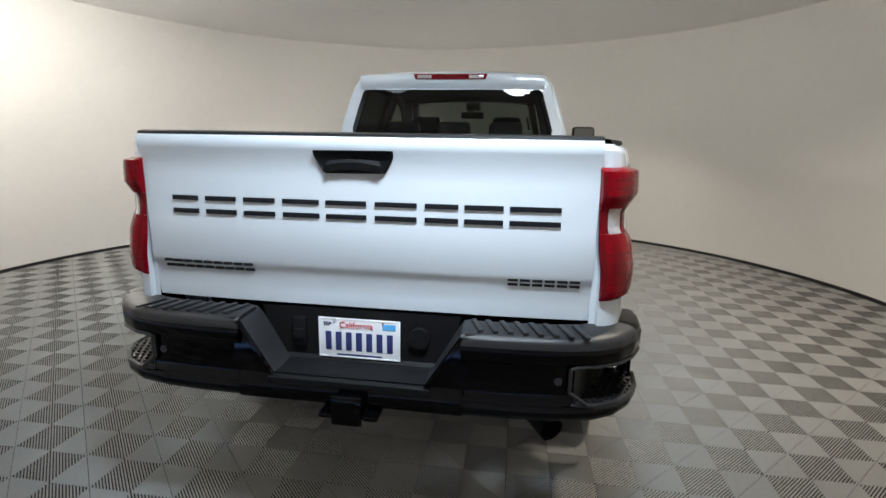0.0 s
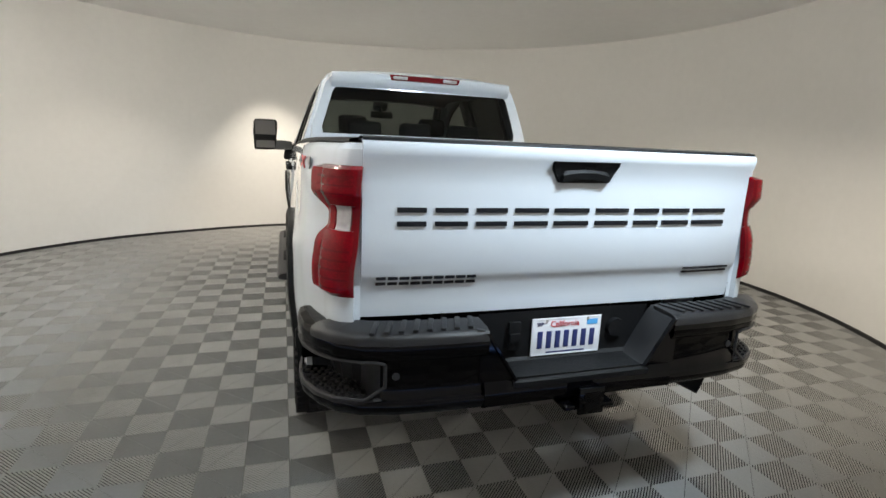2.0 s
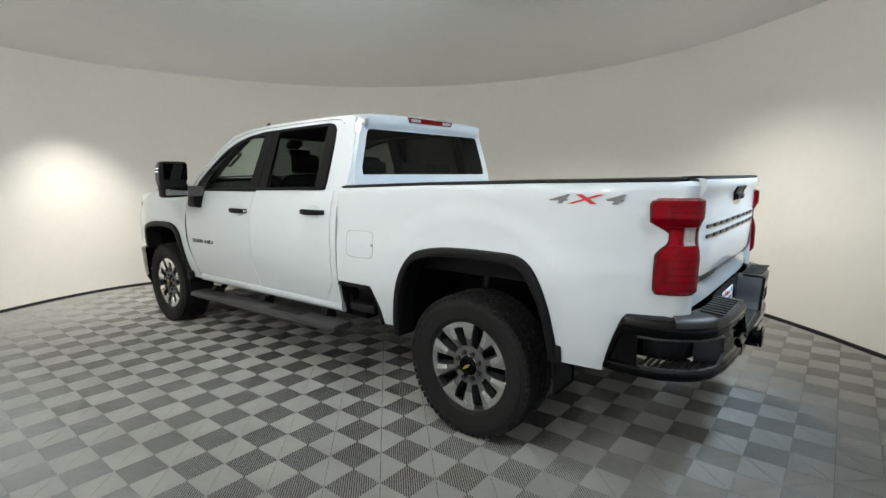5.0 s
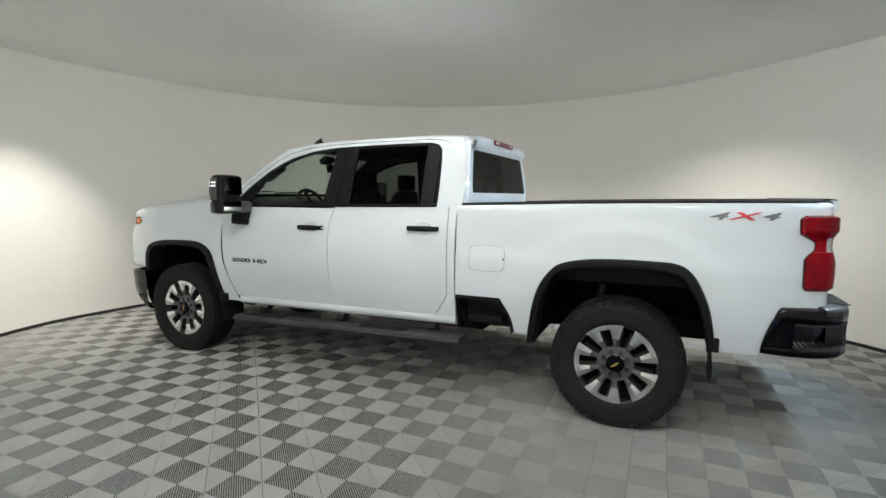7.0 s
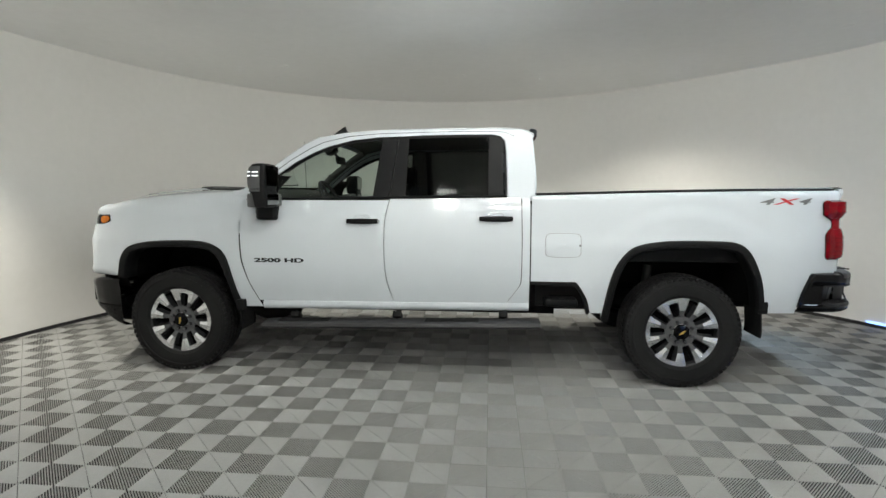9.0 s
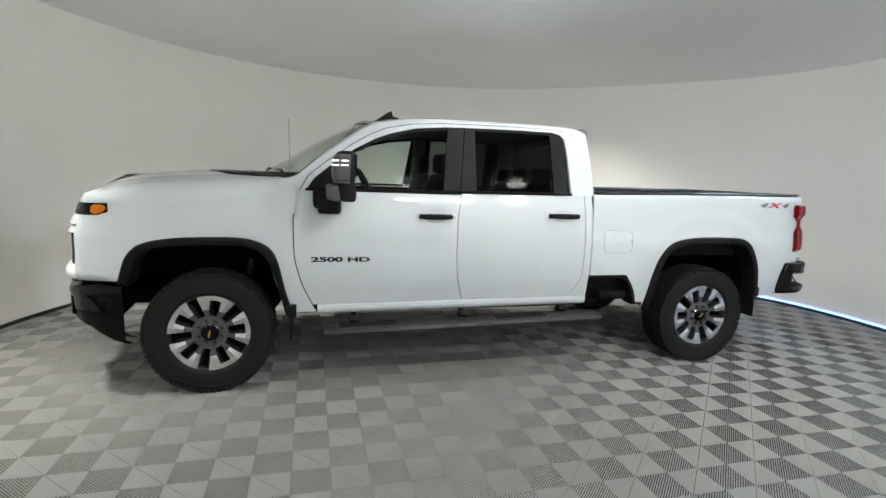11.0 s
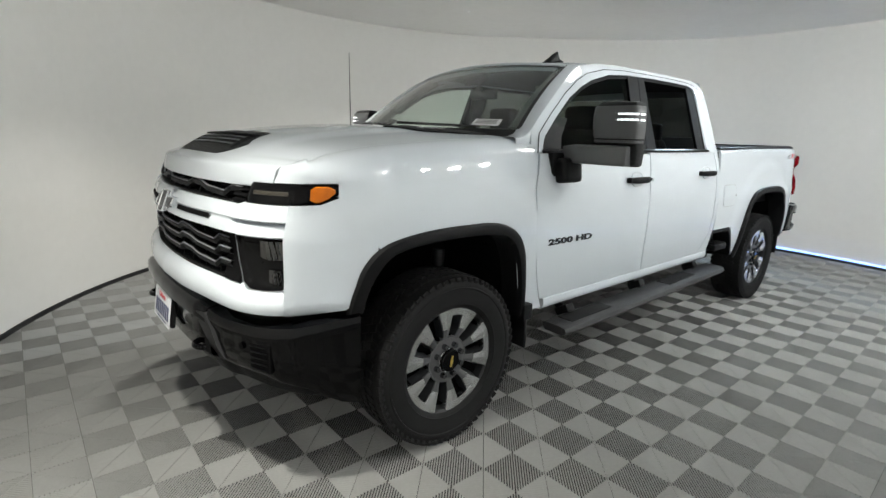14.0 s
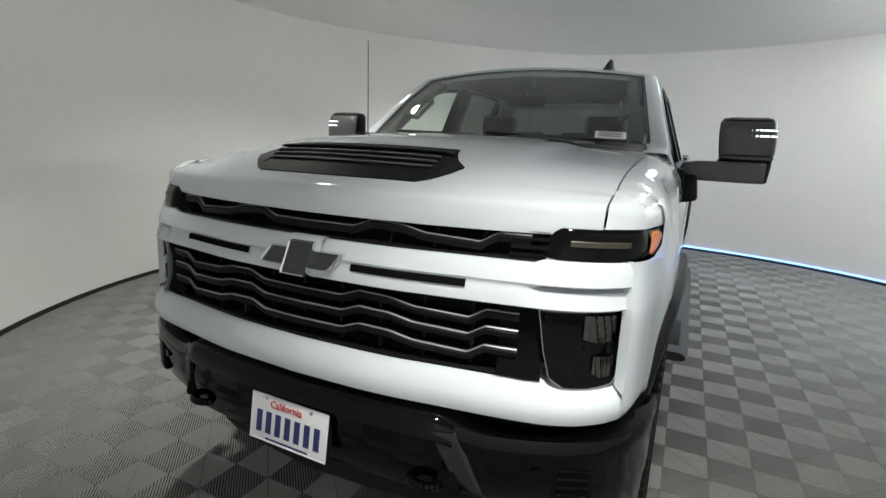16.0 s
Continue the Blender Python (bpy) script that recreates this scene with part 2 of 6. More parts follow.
def build_room():
    bm = bmesh.new()
    n = 180
    inner, outer = [[ring(360 * k / n, o) for k in range(n)] for o in (0.0, 0.12)]
    rows = [[(*p, z) for p in inner] for z in (-0.03, 1.0, 2.0, CEIL + 0.004)] + [[(*p, z) for p in outer] for z in (CEIL + 0.004, -0.03)]
    grid_mesh(bm, rows, close=True)
    wall = new("wall_round", finish(bm, "wall_round", WALL))
    tagged(wall, "smooth off-white seamless curved studio wall", "wall", kind="structure")
    bm = bmesh.new()
    pts = [ring(360 * k / n, 0.1) for k in range(n)]
    for z in (CEIL, CEIL + 0.15):
        bm.faces.new([bm.verts.new((*p, z)) for p in pts])
    bm.verts.ensure_lookup_table()
    for k in range(n):
        k2 = (k + 1) % n
        bm.faces.new([bm.verts[k], bm.verts[k2], bm.verts[n + k2], bm.verts[n + k]])
    ceiling = new("ceiling", finish(bm, "ceiling", CEILING, 20))
    tagged(ceiling, "flat pale grey round studio ceiling", "ceiling", kind="structure")
    # black skirting along the foot of the wall
    bm = bmesh.new()
    grid_mesh(bm, [[(*ring(360 * k / n, o), z) for k in range(n)] for o, z in ((-0.001, 0.035), (-0.012, 0.033), (-0.014, -0.023))], close=True)
    base = new("baseboard", finish(bm, "baseboard", TRIM))
    tagged(base, "thin black skirting strip at the wall foot", "skirting", kind="structure")
    # glowing blue strip on one stretch of the wall foot, for daylight leaking in
    bm = bmesh.new()
    arc = [118 + 76 * k / 60 for k in range(61)]
    grid_mesh(bm, [[(*ring(a, o), z) for a in arc] for o, z in ((-0.002, 0.056), (-0.016, 0.055), (-0.016, 0.038), (-0.002, 0.036))])
    strip = new("daylight_leak", finish(bm, "daylight_leak", BLUEGLOW))
    tagged(strip, "blue strip of daylight leaking in along the wall foot", "strip light")
    # near-black sheet below the tiles, its colour stands in for shade between ribs
    bm = bmesh.new()
    bm.faces.new([bm.verts.new((*ring(360 * k / n, 0.1), -0.026)) for k in range(n)])
    floor = new("floor", finish(bm, "floor", UNDER, 0))
    return tagged(floor, "grey ribbed interlocking plastic tile floor", "floor", kind="structure")


FLOOR = build_room()


def ceiling_lights():
    def build(x, y):
        lamp = thing("ceiling_light", (x, y, CEIL), "round white dome ceiling light, lit", "ceiling light", "ceiling lights")
        bm = bmesh.new()
        prof = [(0.165, 0.0), (0.165, -0.014), (0.158, -0.020), (0.145, -0.018), (0.14, -0.006)]
        grid_mesh(bm, [[(r * math.cos(a), r * math.sin(a), z) for a in (math.tau * k / 40 for k in range(40))] for r, z in prof], close=True)
        part("trim_ring", bm, PAPER, lamp)
        bm = bmesh.new()
        prof = [(0.135, -0.010), (0.142, -0.06), (0.135, -0.10), (0.110, -0.135), (0.06, -0.155), (0.004, -0.160)]
        grid_mesh(bm, [[(r * math.cos(a), r * math.sin(a), z) for a in (math.tau * k / 40 for k in range(40))] for r, z in prof], close=True)
        part("diffuser", bm, LAMPGLOW, lamp, "glowing white dome diffuser")
        return lamp

    first = build(*LAMPS[0])
    for x, y in LAMPS[1:]:
        copy_thing(first, Matrix.Translation((x, y, CEIL)))


ceiling_lights()


def fill_spots():
    """Unseen fill spots added to even out the light, each with a small flush disc."""
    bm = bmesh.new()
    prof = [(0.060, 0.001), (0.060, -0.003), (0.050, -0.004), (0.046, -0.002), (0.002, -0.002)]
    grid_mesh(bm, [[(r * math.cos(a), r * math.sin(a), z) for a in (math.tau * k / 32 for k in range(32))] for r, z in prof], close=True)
    me = finish(bm, "fill_disc", CEILING)
    for x, y, watts, tone, aim in FILL_LAMPS:
        spot = thing("fill_spot", (x, y, CEIL), "pale flush ceiling disc with an added fill light", "ceiling spot", "recessed spots")
        ob = new("fill_disc", me)
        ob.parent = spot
        light = bpy.data.lights.new("fill_bulb", "SPOT")
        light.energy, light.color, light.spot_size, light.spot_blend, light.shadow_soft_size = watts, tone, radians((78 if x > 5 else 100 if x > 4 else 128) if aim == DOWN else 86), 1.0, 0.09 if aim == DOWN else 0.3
        ob = new("fill_bulb", light)
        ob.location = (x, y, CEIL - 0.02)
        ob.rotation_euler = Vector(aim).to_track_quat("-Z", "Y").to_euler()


fill_spots()
# one small bright pin light in the ceiling
pin = thing("ceiling_spot", (0.80, -2.52, CEIL), "tiny lit pin spot in the ceiling", "ceiling spot")
bm = bmesh.new()
tube(bm, (0, 0, 0.01), (0, 0, -0.004), 0.005, 0.0045, 12)
part("spot_lens", bm, LAMPGLOW, pin)

# ---- the pickup truck: front towards +x, left side towards +y, rear axle at x = 0 ----
TRUCK = thing("pickup_truck", (0, 0, 0), "white heavy-duty crew-cab pickup truck parked on tiled studio floor", "pickup truck")
AXLES, HUB_Z, WHEEL_R = (0.0, 4.036), 0.425, 0.432

Y_BODY = soft_table([(0.35, 0.925), (0.53, 0.947), (0.60, 0.958), (0.755, 0.986), (0.785, 0.990), (0.95, 1.003), (1.10, 1.003), (1.28, 0.984), (1.36, 0.966), (1.44, 0.94)])
Y_BED = soft_table([(0.50, 0.955), (0.65, 0.982), (0.90, 1.0), (1.05, 1.0), (1.17, 0.986), (1.41, 0.972), (1.47, 0.962), (1.50, 0.95)])
NARROW = soft_table([(-1.09, -0.105), (-1.03, -0.08), (-0.95, -0.055), (-0.78, -0.016), (-0.58, 0.0), (0, 0)])
FRONT_IN = soft_table([(3.4, 0), (4.2, 0), (4.45, -0.012), (4.62, -0.052), (4.80, -0.082)])
BED_TOP = table([(1.15, 1.462), (0.35, 1.482), (-0.42, 1.494), (-1.15, 1.498)])
GAP = soft_table([(0.53, 3.305), (0.63, 3.361), (0.80, 3.433), (0.99, 3.474), (1.235, 3.480), (1.38, 3.432), (1.46, 3.405)])
B_GAP = soft_table([(0.58, 2.215), (0.618, 2.226), (0.83, 2.28), (1.01, 2.291), (1.24, 2.287), (1.46, 2.245)])
C_GAP = soft_table([(0.58, 1.36), (0.672, 1.29), (0.80, 1.215), (1.0, 1.212), (1.46, 1.218)])
FRONT_ARCH = [(4.59, 0.77), (4.57, 0.85), (4.53, 0.96), (4.46, 1.035), (4.36, 1.072), (4.20, 1.094), (4.0, 1.10), (3.82, 1.096), (3.71, 1.07), (3.63, 1.02), (3.585, 0.94), (3.555, 0.82), (3.525, 0.69), (3.49, 0.575)]
FRONT_ARCH_IN = [(4.515, 0.77), (4.50, 0.85), (4.465, 0.93), (4.41, 0.995), (4.33, 1.025), (4.20, 1.04), (4.0, 1.045), (3.84, 1.04), (3.74, 1.02), (3.675, 0.975), (3.635, 0.90), (3.60, 0.80), (3.565, 0.67), (3.535, 0.54)]
REAR_ARCH = [(0.605, 0.50), (0.585, 0.64), (0.555, 0.80), (0.51, 0.93), (0.44, 1.03), (0.36, 1.085), (0.20, 1.118), (0.0, 1.128), (-0.20, 1.126), (-0.33, 1.118), (-0.41, 1.08), (-0.47, 1.0), (-0.525, 0.87), (-0.555, 0.74), (-0.572, 0.615)]
REAR_ARCH_IN = [(0.55, 0.50), (0.53, 0.64), (0.50, 0.80), (0.455, 0.92), (0.40, 1.0), (0.32, 1.04), (0.18, 1.062), (0.0, 1.07), (-0.18, 1.07), (-0.30, 1.062), (-0.375, 1.03), (-0.43, 0.95), (-0.48, 0.85), (-0.51, 0.73), (-0.53, 0.61)]


def steps(a, b, n):
    return [a + (b - a) * k / n for k in range(n + 1)]


def z_rows(bm, zs, xa, xb, nu, ymap, rim=-0.022):
    """A side panel between two edges that are given over the height."""
    grid_mesh(bm, [[(x, ymap(x, z), z) for x in steps(xa(z), xb(z), nu)] for z in zs], back=(0, rim, 0))


def y_door(x, z):
    return Y_BODY(z)


def blister(x, z, axle):
    """The soft swelling of the body round a wheel arch."""
    f = min(1, max(0, (0.97 - math.hypot((x - axle) * 1.05, z - 0.44)) / 0.13))
    return 0.012 * f * f * (3 - 2 * f)


def y_bed(x, z):
    return Y_BED(z) + NARROW(max(x, -1.09)) + blister(x, z, 0.0)


def y_front(x, z):
    return Y_BODY(min(z, 1.36)) + FRONT_IN(x) + blister(x, z, 4.036) * min(1, max(0, (x - 3.42) / 0.10))


# hood and fender heights
HOOD_S = soft_table([(0, 1.533), (0.25, 1.522), (0.45, 1.506), (0.68, 1.475), (0.80, 1.444), (0.88, 1.406), (0.94, 1.371), (0.978, 1.351), (0.988, 1.338), (1.0, 1.290)])
HOOD_HALF = 0.832


def hood_x(y):
    u = min(1, abs(y) / HOOD_HALF)
    return 3.86 - 0.36 * u**2.4, 4.958 - 0.165 * y * y - 0.022 * u**6


def hood_point(s, y):
    a, b = hood_x(y)
    u = abs(y) / HOOD_HALF
    rise = min(1, max(0, (0.60 - abs(y)) / 0.10))
    bulge = 0.013 * rise * rise * (3 - 2 * rise) * min(1, s * 6) * max(0, 1 - (s / 0.93) ** 5)
    return Vector((a + (b - a) * s, y, HOOD_S(s) + 0.012 * (1 - u * u) + bulge - 0.034 * u**2.4 * max(0, 1 - s**5) + (0.014 * u * u if s > 0.9 else 0)))


def hood_height(x, y):
    a, b = hood_x(y)
    return hood_point(min(1, max(0, (x - a) / (b - a))), y).z


CORNER_Y = soft_table([(4.35, 1.008), (4.45, 0.998), (4.50, 0.988), (4.60, 0.963), (4.70, 0.941)])


def y_fender(x, z):
    """The fender side, drawn over to the nose corner towards its front edge."""
    w = min(1, max(0, (x - 4.40) / 0.20))
    return y_front(x, z) * (1 - w) + (CORNER_Y(x) + 0.005) * w


def fenders():
    arch = table(FRONT_ARCH)

    def low(x):
        if x < 3.49:
            return 0.55
        if x < 4.452:
            return arch(x) - 0.012
        if x <= 4.62:
            return 1.045 + (x - 4.45) / 0.17 * 0.19
        return 1.322

    def build(bm):
        xs = sorted({round(x, 4) for x in steps(3.30, 3.50, 6) + [p[0] for p in FRONT_ARCH if p[0] < 4.44] + steps(3.5, 4.44, 26) + steps(4.45, 4.62, 6)} | {3.489, 3.491})
        for stations in (xs,):
            cols = []
            for x0 in stations:
                zl, col = low(x0), []
                rise = steps(zl, 1.32, 22) if zl < 1.31 else [zl]
                for z in rise:
                    w = max(0, min(1, (3.72 - x0) / 0.42))
                    x = x0 + (GAP(z) + 0.004 - 3.305) * w if x0 < 3.72 else x0
                    x = max(x, GAP(z) + 0.004)
                    col.append((x, y_fender(x, z), z))
                x = max(x0 + (3.46 - 3.305) * max(0, min(1, (3.72 - x0) / 0.42)), 3.46)
                top = hood_height(x, HOOD_HALF)
                ye = y_fender(x, 1.32)
                for k in (0.2, 0.4, 0.6, 0.8, 1.0):
                    a = k * math.pi / 2
                    z0 = max(1.32, zl)
                    col.append((x, ye + (HOOD_HALF + 0.003 - ye) * (1 - math.cos(a)) ** 0.9, z0 + (max(top, z0 + 0.01) - z0) * math.sin(a) ** 0.85))
                cols.append(col)
            grid_mesh(bm, cols)

    both("front_fender", build, PAINT, TRUCK)


def doors():
    zs = steps(0.605, 1.425, 26)
    zr = steps(0.612, 1.448, 26)
    left = both("front_door", lambda bm: z_rows(bm, zs, lambda z: GAP(z) - 0.003, lambda z: B_GAP(z) + 0.003, 24, y_door), PAINT, TRUCK)
    right = both("rear_door", lambda bm: z_rows(bm, zr, lambda z: B_GAP(z) - 0.003, lambda z: C_GAP(z) + 0.003, 22, y_door), PAINT, TRUCK)

    def handle(x0, x1, z):
        def build(bm):
            y = Y_BODY(z)
            g = []
            for k, x in enumerate(steps(x0, x1, 14)):
                f = abs(k / 7 - 1)
                out = 0.045 - 0.018 * f**4
                g.append([(x, y + out - 0.012 * (1 - math.cos(a)) * 0.6 + 0.002, z + 0.021 * math.sin(a) * (1 - 0.25 * f**3)) for a in (math.tau * j / 12 for j in range(12))])
            grid_mesh(bm, g, close=True)
            for x in (x0, x1):
                box(bm, (x + (0.014 if x == x1 else -0.014), y + 0.016, z), (0.032, 0.036, 0.036), bevel=0.008)

        return build

    def soft_cos(a):
        return math.copysign(abs(math.cos(a)) ** 0.7, math.cos(a))

    def cup(x0, x1, z):
        def build(bm):
            c = (x0 + x1) / 2
            g = []
            for r, out in ((1.10, -0.001), (1.06, 0.0045), (1.0, 0.0055), (0.94, 0.002), (0.5, 0.0012), (0.02, 0.0012)):
                g.append([(c + 0.064 * r * soft_cos(a), Y_BODY(z + 0.045 * r * math.sin(a)) + out, z + 0.004 + 0.044 * r * soft_cos(a - math.pi / 2)) for a in (math.tau * j / 28 for j in range(28))])
            grid_mesh(bm, g, close=True)

        return build

    for doors_of, x0, x1, z in ((left, 2.585, 2.34, 1.262), (right, 1.54, 1.285, 1.284)):
        for door, side in zip(doors_of, (1, -1)):
            for nm, fn, mt, lb in (("door_handle", handle(x0, x1, z), BLACK, "black door handle"), ("handle_cup", cup(x0, x1, z), PAINT, "")):
                bm = bmesh.new()
                fn(bm)
                if side < 0:
                    mirror_y(bm)
                part(nm, bm, mt, door, lb)
    for door, side in zip(left, (1, -1)):
        bm = bmesh.new()
        y = Y_BODY(1.262)
        tube(bm, (2.327, side * (y + 0.02), 1.262), (2.327, side * (y + 0.0375), 1.262), 0.010, 0.009, 16)
        part("key_lock", bm, CHROME, door, "small chrome key lock")
    return left, right


def cab_lower():
    def corner(bm):
        z_rows(bm, steps(0.60, 1.448, 24), lambda z: C_GAP(z) - 0.003, lambda z: 1.152, 5, y_door)

    both("cab_corner", corner, PAINT, TRUCK)

    def sill(bm):
        sec = [(0.950, 0.606), (0.964, 0.598), (0.968, 0.575), (0.966, 0.560), (0.958, 0.545), (0.945, 0.535), (0.90, 0.53)]
        grid_mesh(bm, [[(x, y, z + (3.3 - x) * 0.010) for y, z in sec] for x in steps(3.315, 1.152, 24)], back=(0, -0.05, 0))

    both("rocker_panel", sill, PAINT, TRUCK)

    # dark sheet behind the doors, its colour gives the shade in the panel gaps
    def inner(bm):
        z_rows(bm, steps(0.54, 1.40, 8), lambda z: 3.47, lambda z: 1.13, 10, lambda x, z: Y_BODY(z) - 0.03)

    both("door_gap_shade", inner, DARK, TRUCK)

    def gusset(bm):
        z_rows(bm, steps(1.26, 1.46, 8), lambda z: 3.50, lambda z: 3.27 if z < 1.415 else 3.405, 6, lambda x, z: min(Y_BODY(z), y_front(max(x, 3.4), z)) - 0.014)

    both("fender_gusset", gusset, PAINT, TRUCK)
    bm = bmesh.new()
    box(bm, (2.2, 0, 0.56), (2.5, 1.8, 0.06))
    box(bm, (1.12, 0, 0.98), (0.04, 1.80, 0.88))
    box(bm, (3.50, 0, 0.98), (0.04, 1.70, 0.84))
    part("cab_floor", bm, DARK, TRUCK)


def window_y(z):
    return 0.908 - (z - 1.46) * 0.333


WIN = [(3.395, 1.43), (3.335, 1.515), (3.20, 1.625), (3.05, 1.735), (2.90, 1.815), (2.78, 1.862), (2.58, 1.912), (2.35, 1.934), (2.0, 1.944), (1.7, 1.948), (1.45, 1.946), (1.385, 1.93), (1.352, 1.89), (1.340, 1.80), (1.333, 1.62), (1.330, 1.445)]
RAIL = [(3.475, 1.43), (3.43, 1.548), (3.30, 1.652), (3.12, 1.786), (2.98, 1.883), (2.87, 1.941), (2.66, 1.980), (2.38, 2.0), (2.0, 2.006), (1.7, 2.008), (1.45, 2.006), (1.30, 2.0), (1.19, 1.975), (1.145, 1.85), (1.118, 1.62), (1.118, 1.445)]


def rail_y(x, z):
    return window_y(min(z, 1.94)) - max(0, z - 1.94) * 0.9 + 0.018


def greenhouse(left, right):
    def frame_side(bm):
        # matched corner by corner, so that the pillars keep their width
        a = [p for k in range(len(WIN) - 1) for p in (Vector((*WIN[k], 0)).lerp(Vector((*WIN[k + 1], 0)), f) for f in (0, 0.34, 0.67))] + [Vector((*WIN[-1], 0))]
        b = [p for k in range(len(RAIL) - 1) for p in (Vector((*RAIL[k], 0)).lerp(Vector((*RAIL[k + 1], 0)), f) for f in (0, 0.34, 0.67))] + [Vector((*RAIL[-1], 0))]
        g = []
        for f in (0.0, 0.04, 0.35, 0.7, 1.0):
            row = []
            for p, q in zip(a, b):
                v = p.lerp(q, f)
                foot = max(0, (1.50 - v.y) / 0.07)
                y = rail_y(v.x, v.y) + (0.012 * foot * foot) - (0.012 if f == 0 else 0) - 0.01 * f * f
                row.append((v.x, min(y, Y_BODY(v.y) + 0.0) if v.y < 1.445 else y, v.y))
            g.append(row)
        grid_mesh(bm, g, back=(0, -0.05, 0))

    both("cab_pillar_frame", frame_side, PAINT, TRUCK)

    def seam(bm):
        line = []
        for k in range(13):
            v = Vector((*WIN[k], 0)).lerp(Vector((*RAIL[k], 0)), 0.48)
            line.append((v.x, rail_y(v.x, v.y) + 0.012 * max(0, (1.50 - v.y) / 0.07) ** 2 - 0.0038, v.y))
        for p, q in zip(line, line[1:]):
            tube(bm, p, q, 0.0030, n=6)

    both("door_seam", seam, DARK, TRUCK, "thin dark seam of the door frame")

    # black window surround, then the panes
    def seal(bm):
        cx, cz = 2.3, 1.68
        g = []
        for f, d in ((0.0, 0.002), (0.0, 0.010), (1.0, 0.010), (1.0, -0.004)):
            row = []
            for k, (x, z) in enumerate(WIN):
                dx, dz = cx - x, cz - z
                row.append((x + f * 0.016 * (1 if dx > 0 else -1) * min(1, abs(dx) / 0.8), window_y(z) + d, z + f * (-0.020 if z > cz else 0.0)))
            g.append(row)
        grid_mesh(bm, g)
        # belt moulding and pillar cover
        grid_mesh(bm, [[(x, y, z0 + (3.39 - x) * 0.010 + dz) for x in steps(3.40, 1.33, 20)] for y, dz, z0 in ((0.948, 0.0, 1.425), (0.950, 0.014, 1.425), (0.925, 0.022, 1.425), (0.905, 0.022, 1.425))])
        for x0, x1, x2, x3 in ((2.395, 2.265, 2.205, 2.335), (2.258, 2.13, 2.12, 2.198)):
            grid_mesh(bm, [[(xa + (xb - xa) * f, window_y(z) + 0.012, z) for f in (0, 0.5, 1)] for z, xa, xb in ((1.44, x0, x1), (1.69, (x0 + x3) / 2, (x1 + x2) / 2), (1.932, x3, x2))], back=(0, -0.02, 0))
        # sail panel at the mirror and the rear division bar
        grid_mesh(bm, [[(3.395, window_y(1.44) + 0.008, 1.435), (3.21, window_y(1.44) + 0.008, 1.435)], [(3.335, window_y(1.515) + 0.008, 1.515), (3.18, window_y(1.52) + 0.008, 1.52)], [(3.20, window_y(1.625) + 0.008, 1.625), (3.09, window_y(1.63) + 0.008, 1.62)]], back=(0, -0.02, 0))
        grid_mesh(bm, [[(1.475, window_y(z) + 0.010, z), (1.36, window_y(z) + 0.010, z)] for z in (1.445, 1.7, 1.93)], back=(0, -0.02, 0))

    both("window_surround", seal, BLACK, TRUCK, "black window surround and door pillars")

    def pane(x0, x1, name, mt, parents):
        top = table(WIN[:11][::-1])
        for parent, side in zip(parents, (1, -1)):
            bm = bmesh.new()
            cols = []
            for x in steps(x0, x1, 24):
                zt = top(x) - 0.004
                cols.append([(x, window_y(z) - 0.004 + 0.014 * math.sin(math.pi * (z - 1.43) / 0.52), z) for z in steps(1.425, max(1.44, zt), 8)])
            grid_mesh(bm, cols)
            if side < 0:
                mirror_y(bm)
            ob = part(name, bm, mt, parent)
            ob.visible_shadow = False

    pane(3.30, 2.33, "front_window", SIDEGLASS, left)
    pane(2.16, 1.40, "rear_side_window", TINTGLASS, right)


WS_TOP, WS_LOW = 1.944, 1.545


def windshield_point(u, v):
    xb, xt = 3.43 + 0.30 * (1 - abs(u) ** 2.2), 2.90 + 0.06 * (1 - u * u)
    yb, yt = 0.812 * u, 0.690 * u
    z = WS_LOW + (WS_TOP + 0.045 * (1 - u * u) - WS_LOW) * v
    bow = 0.022 * math.sin(math.pi * v)
    return Vector((xb + (xt - xb) * v + bow, yb + (yt - yb) * v, z + bow * 0.5))


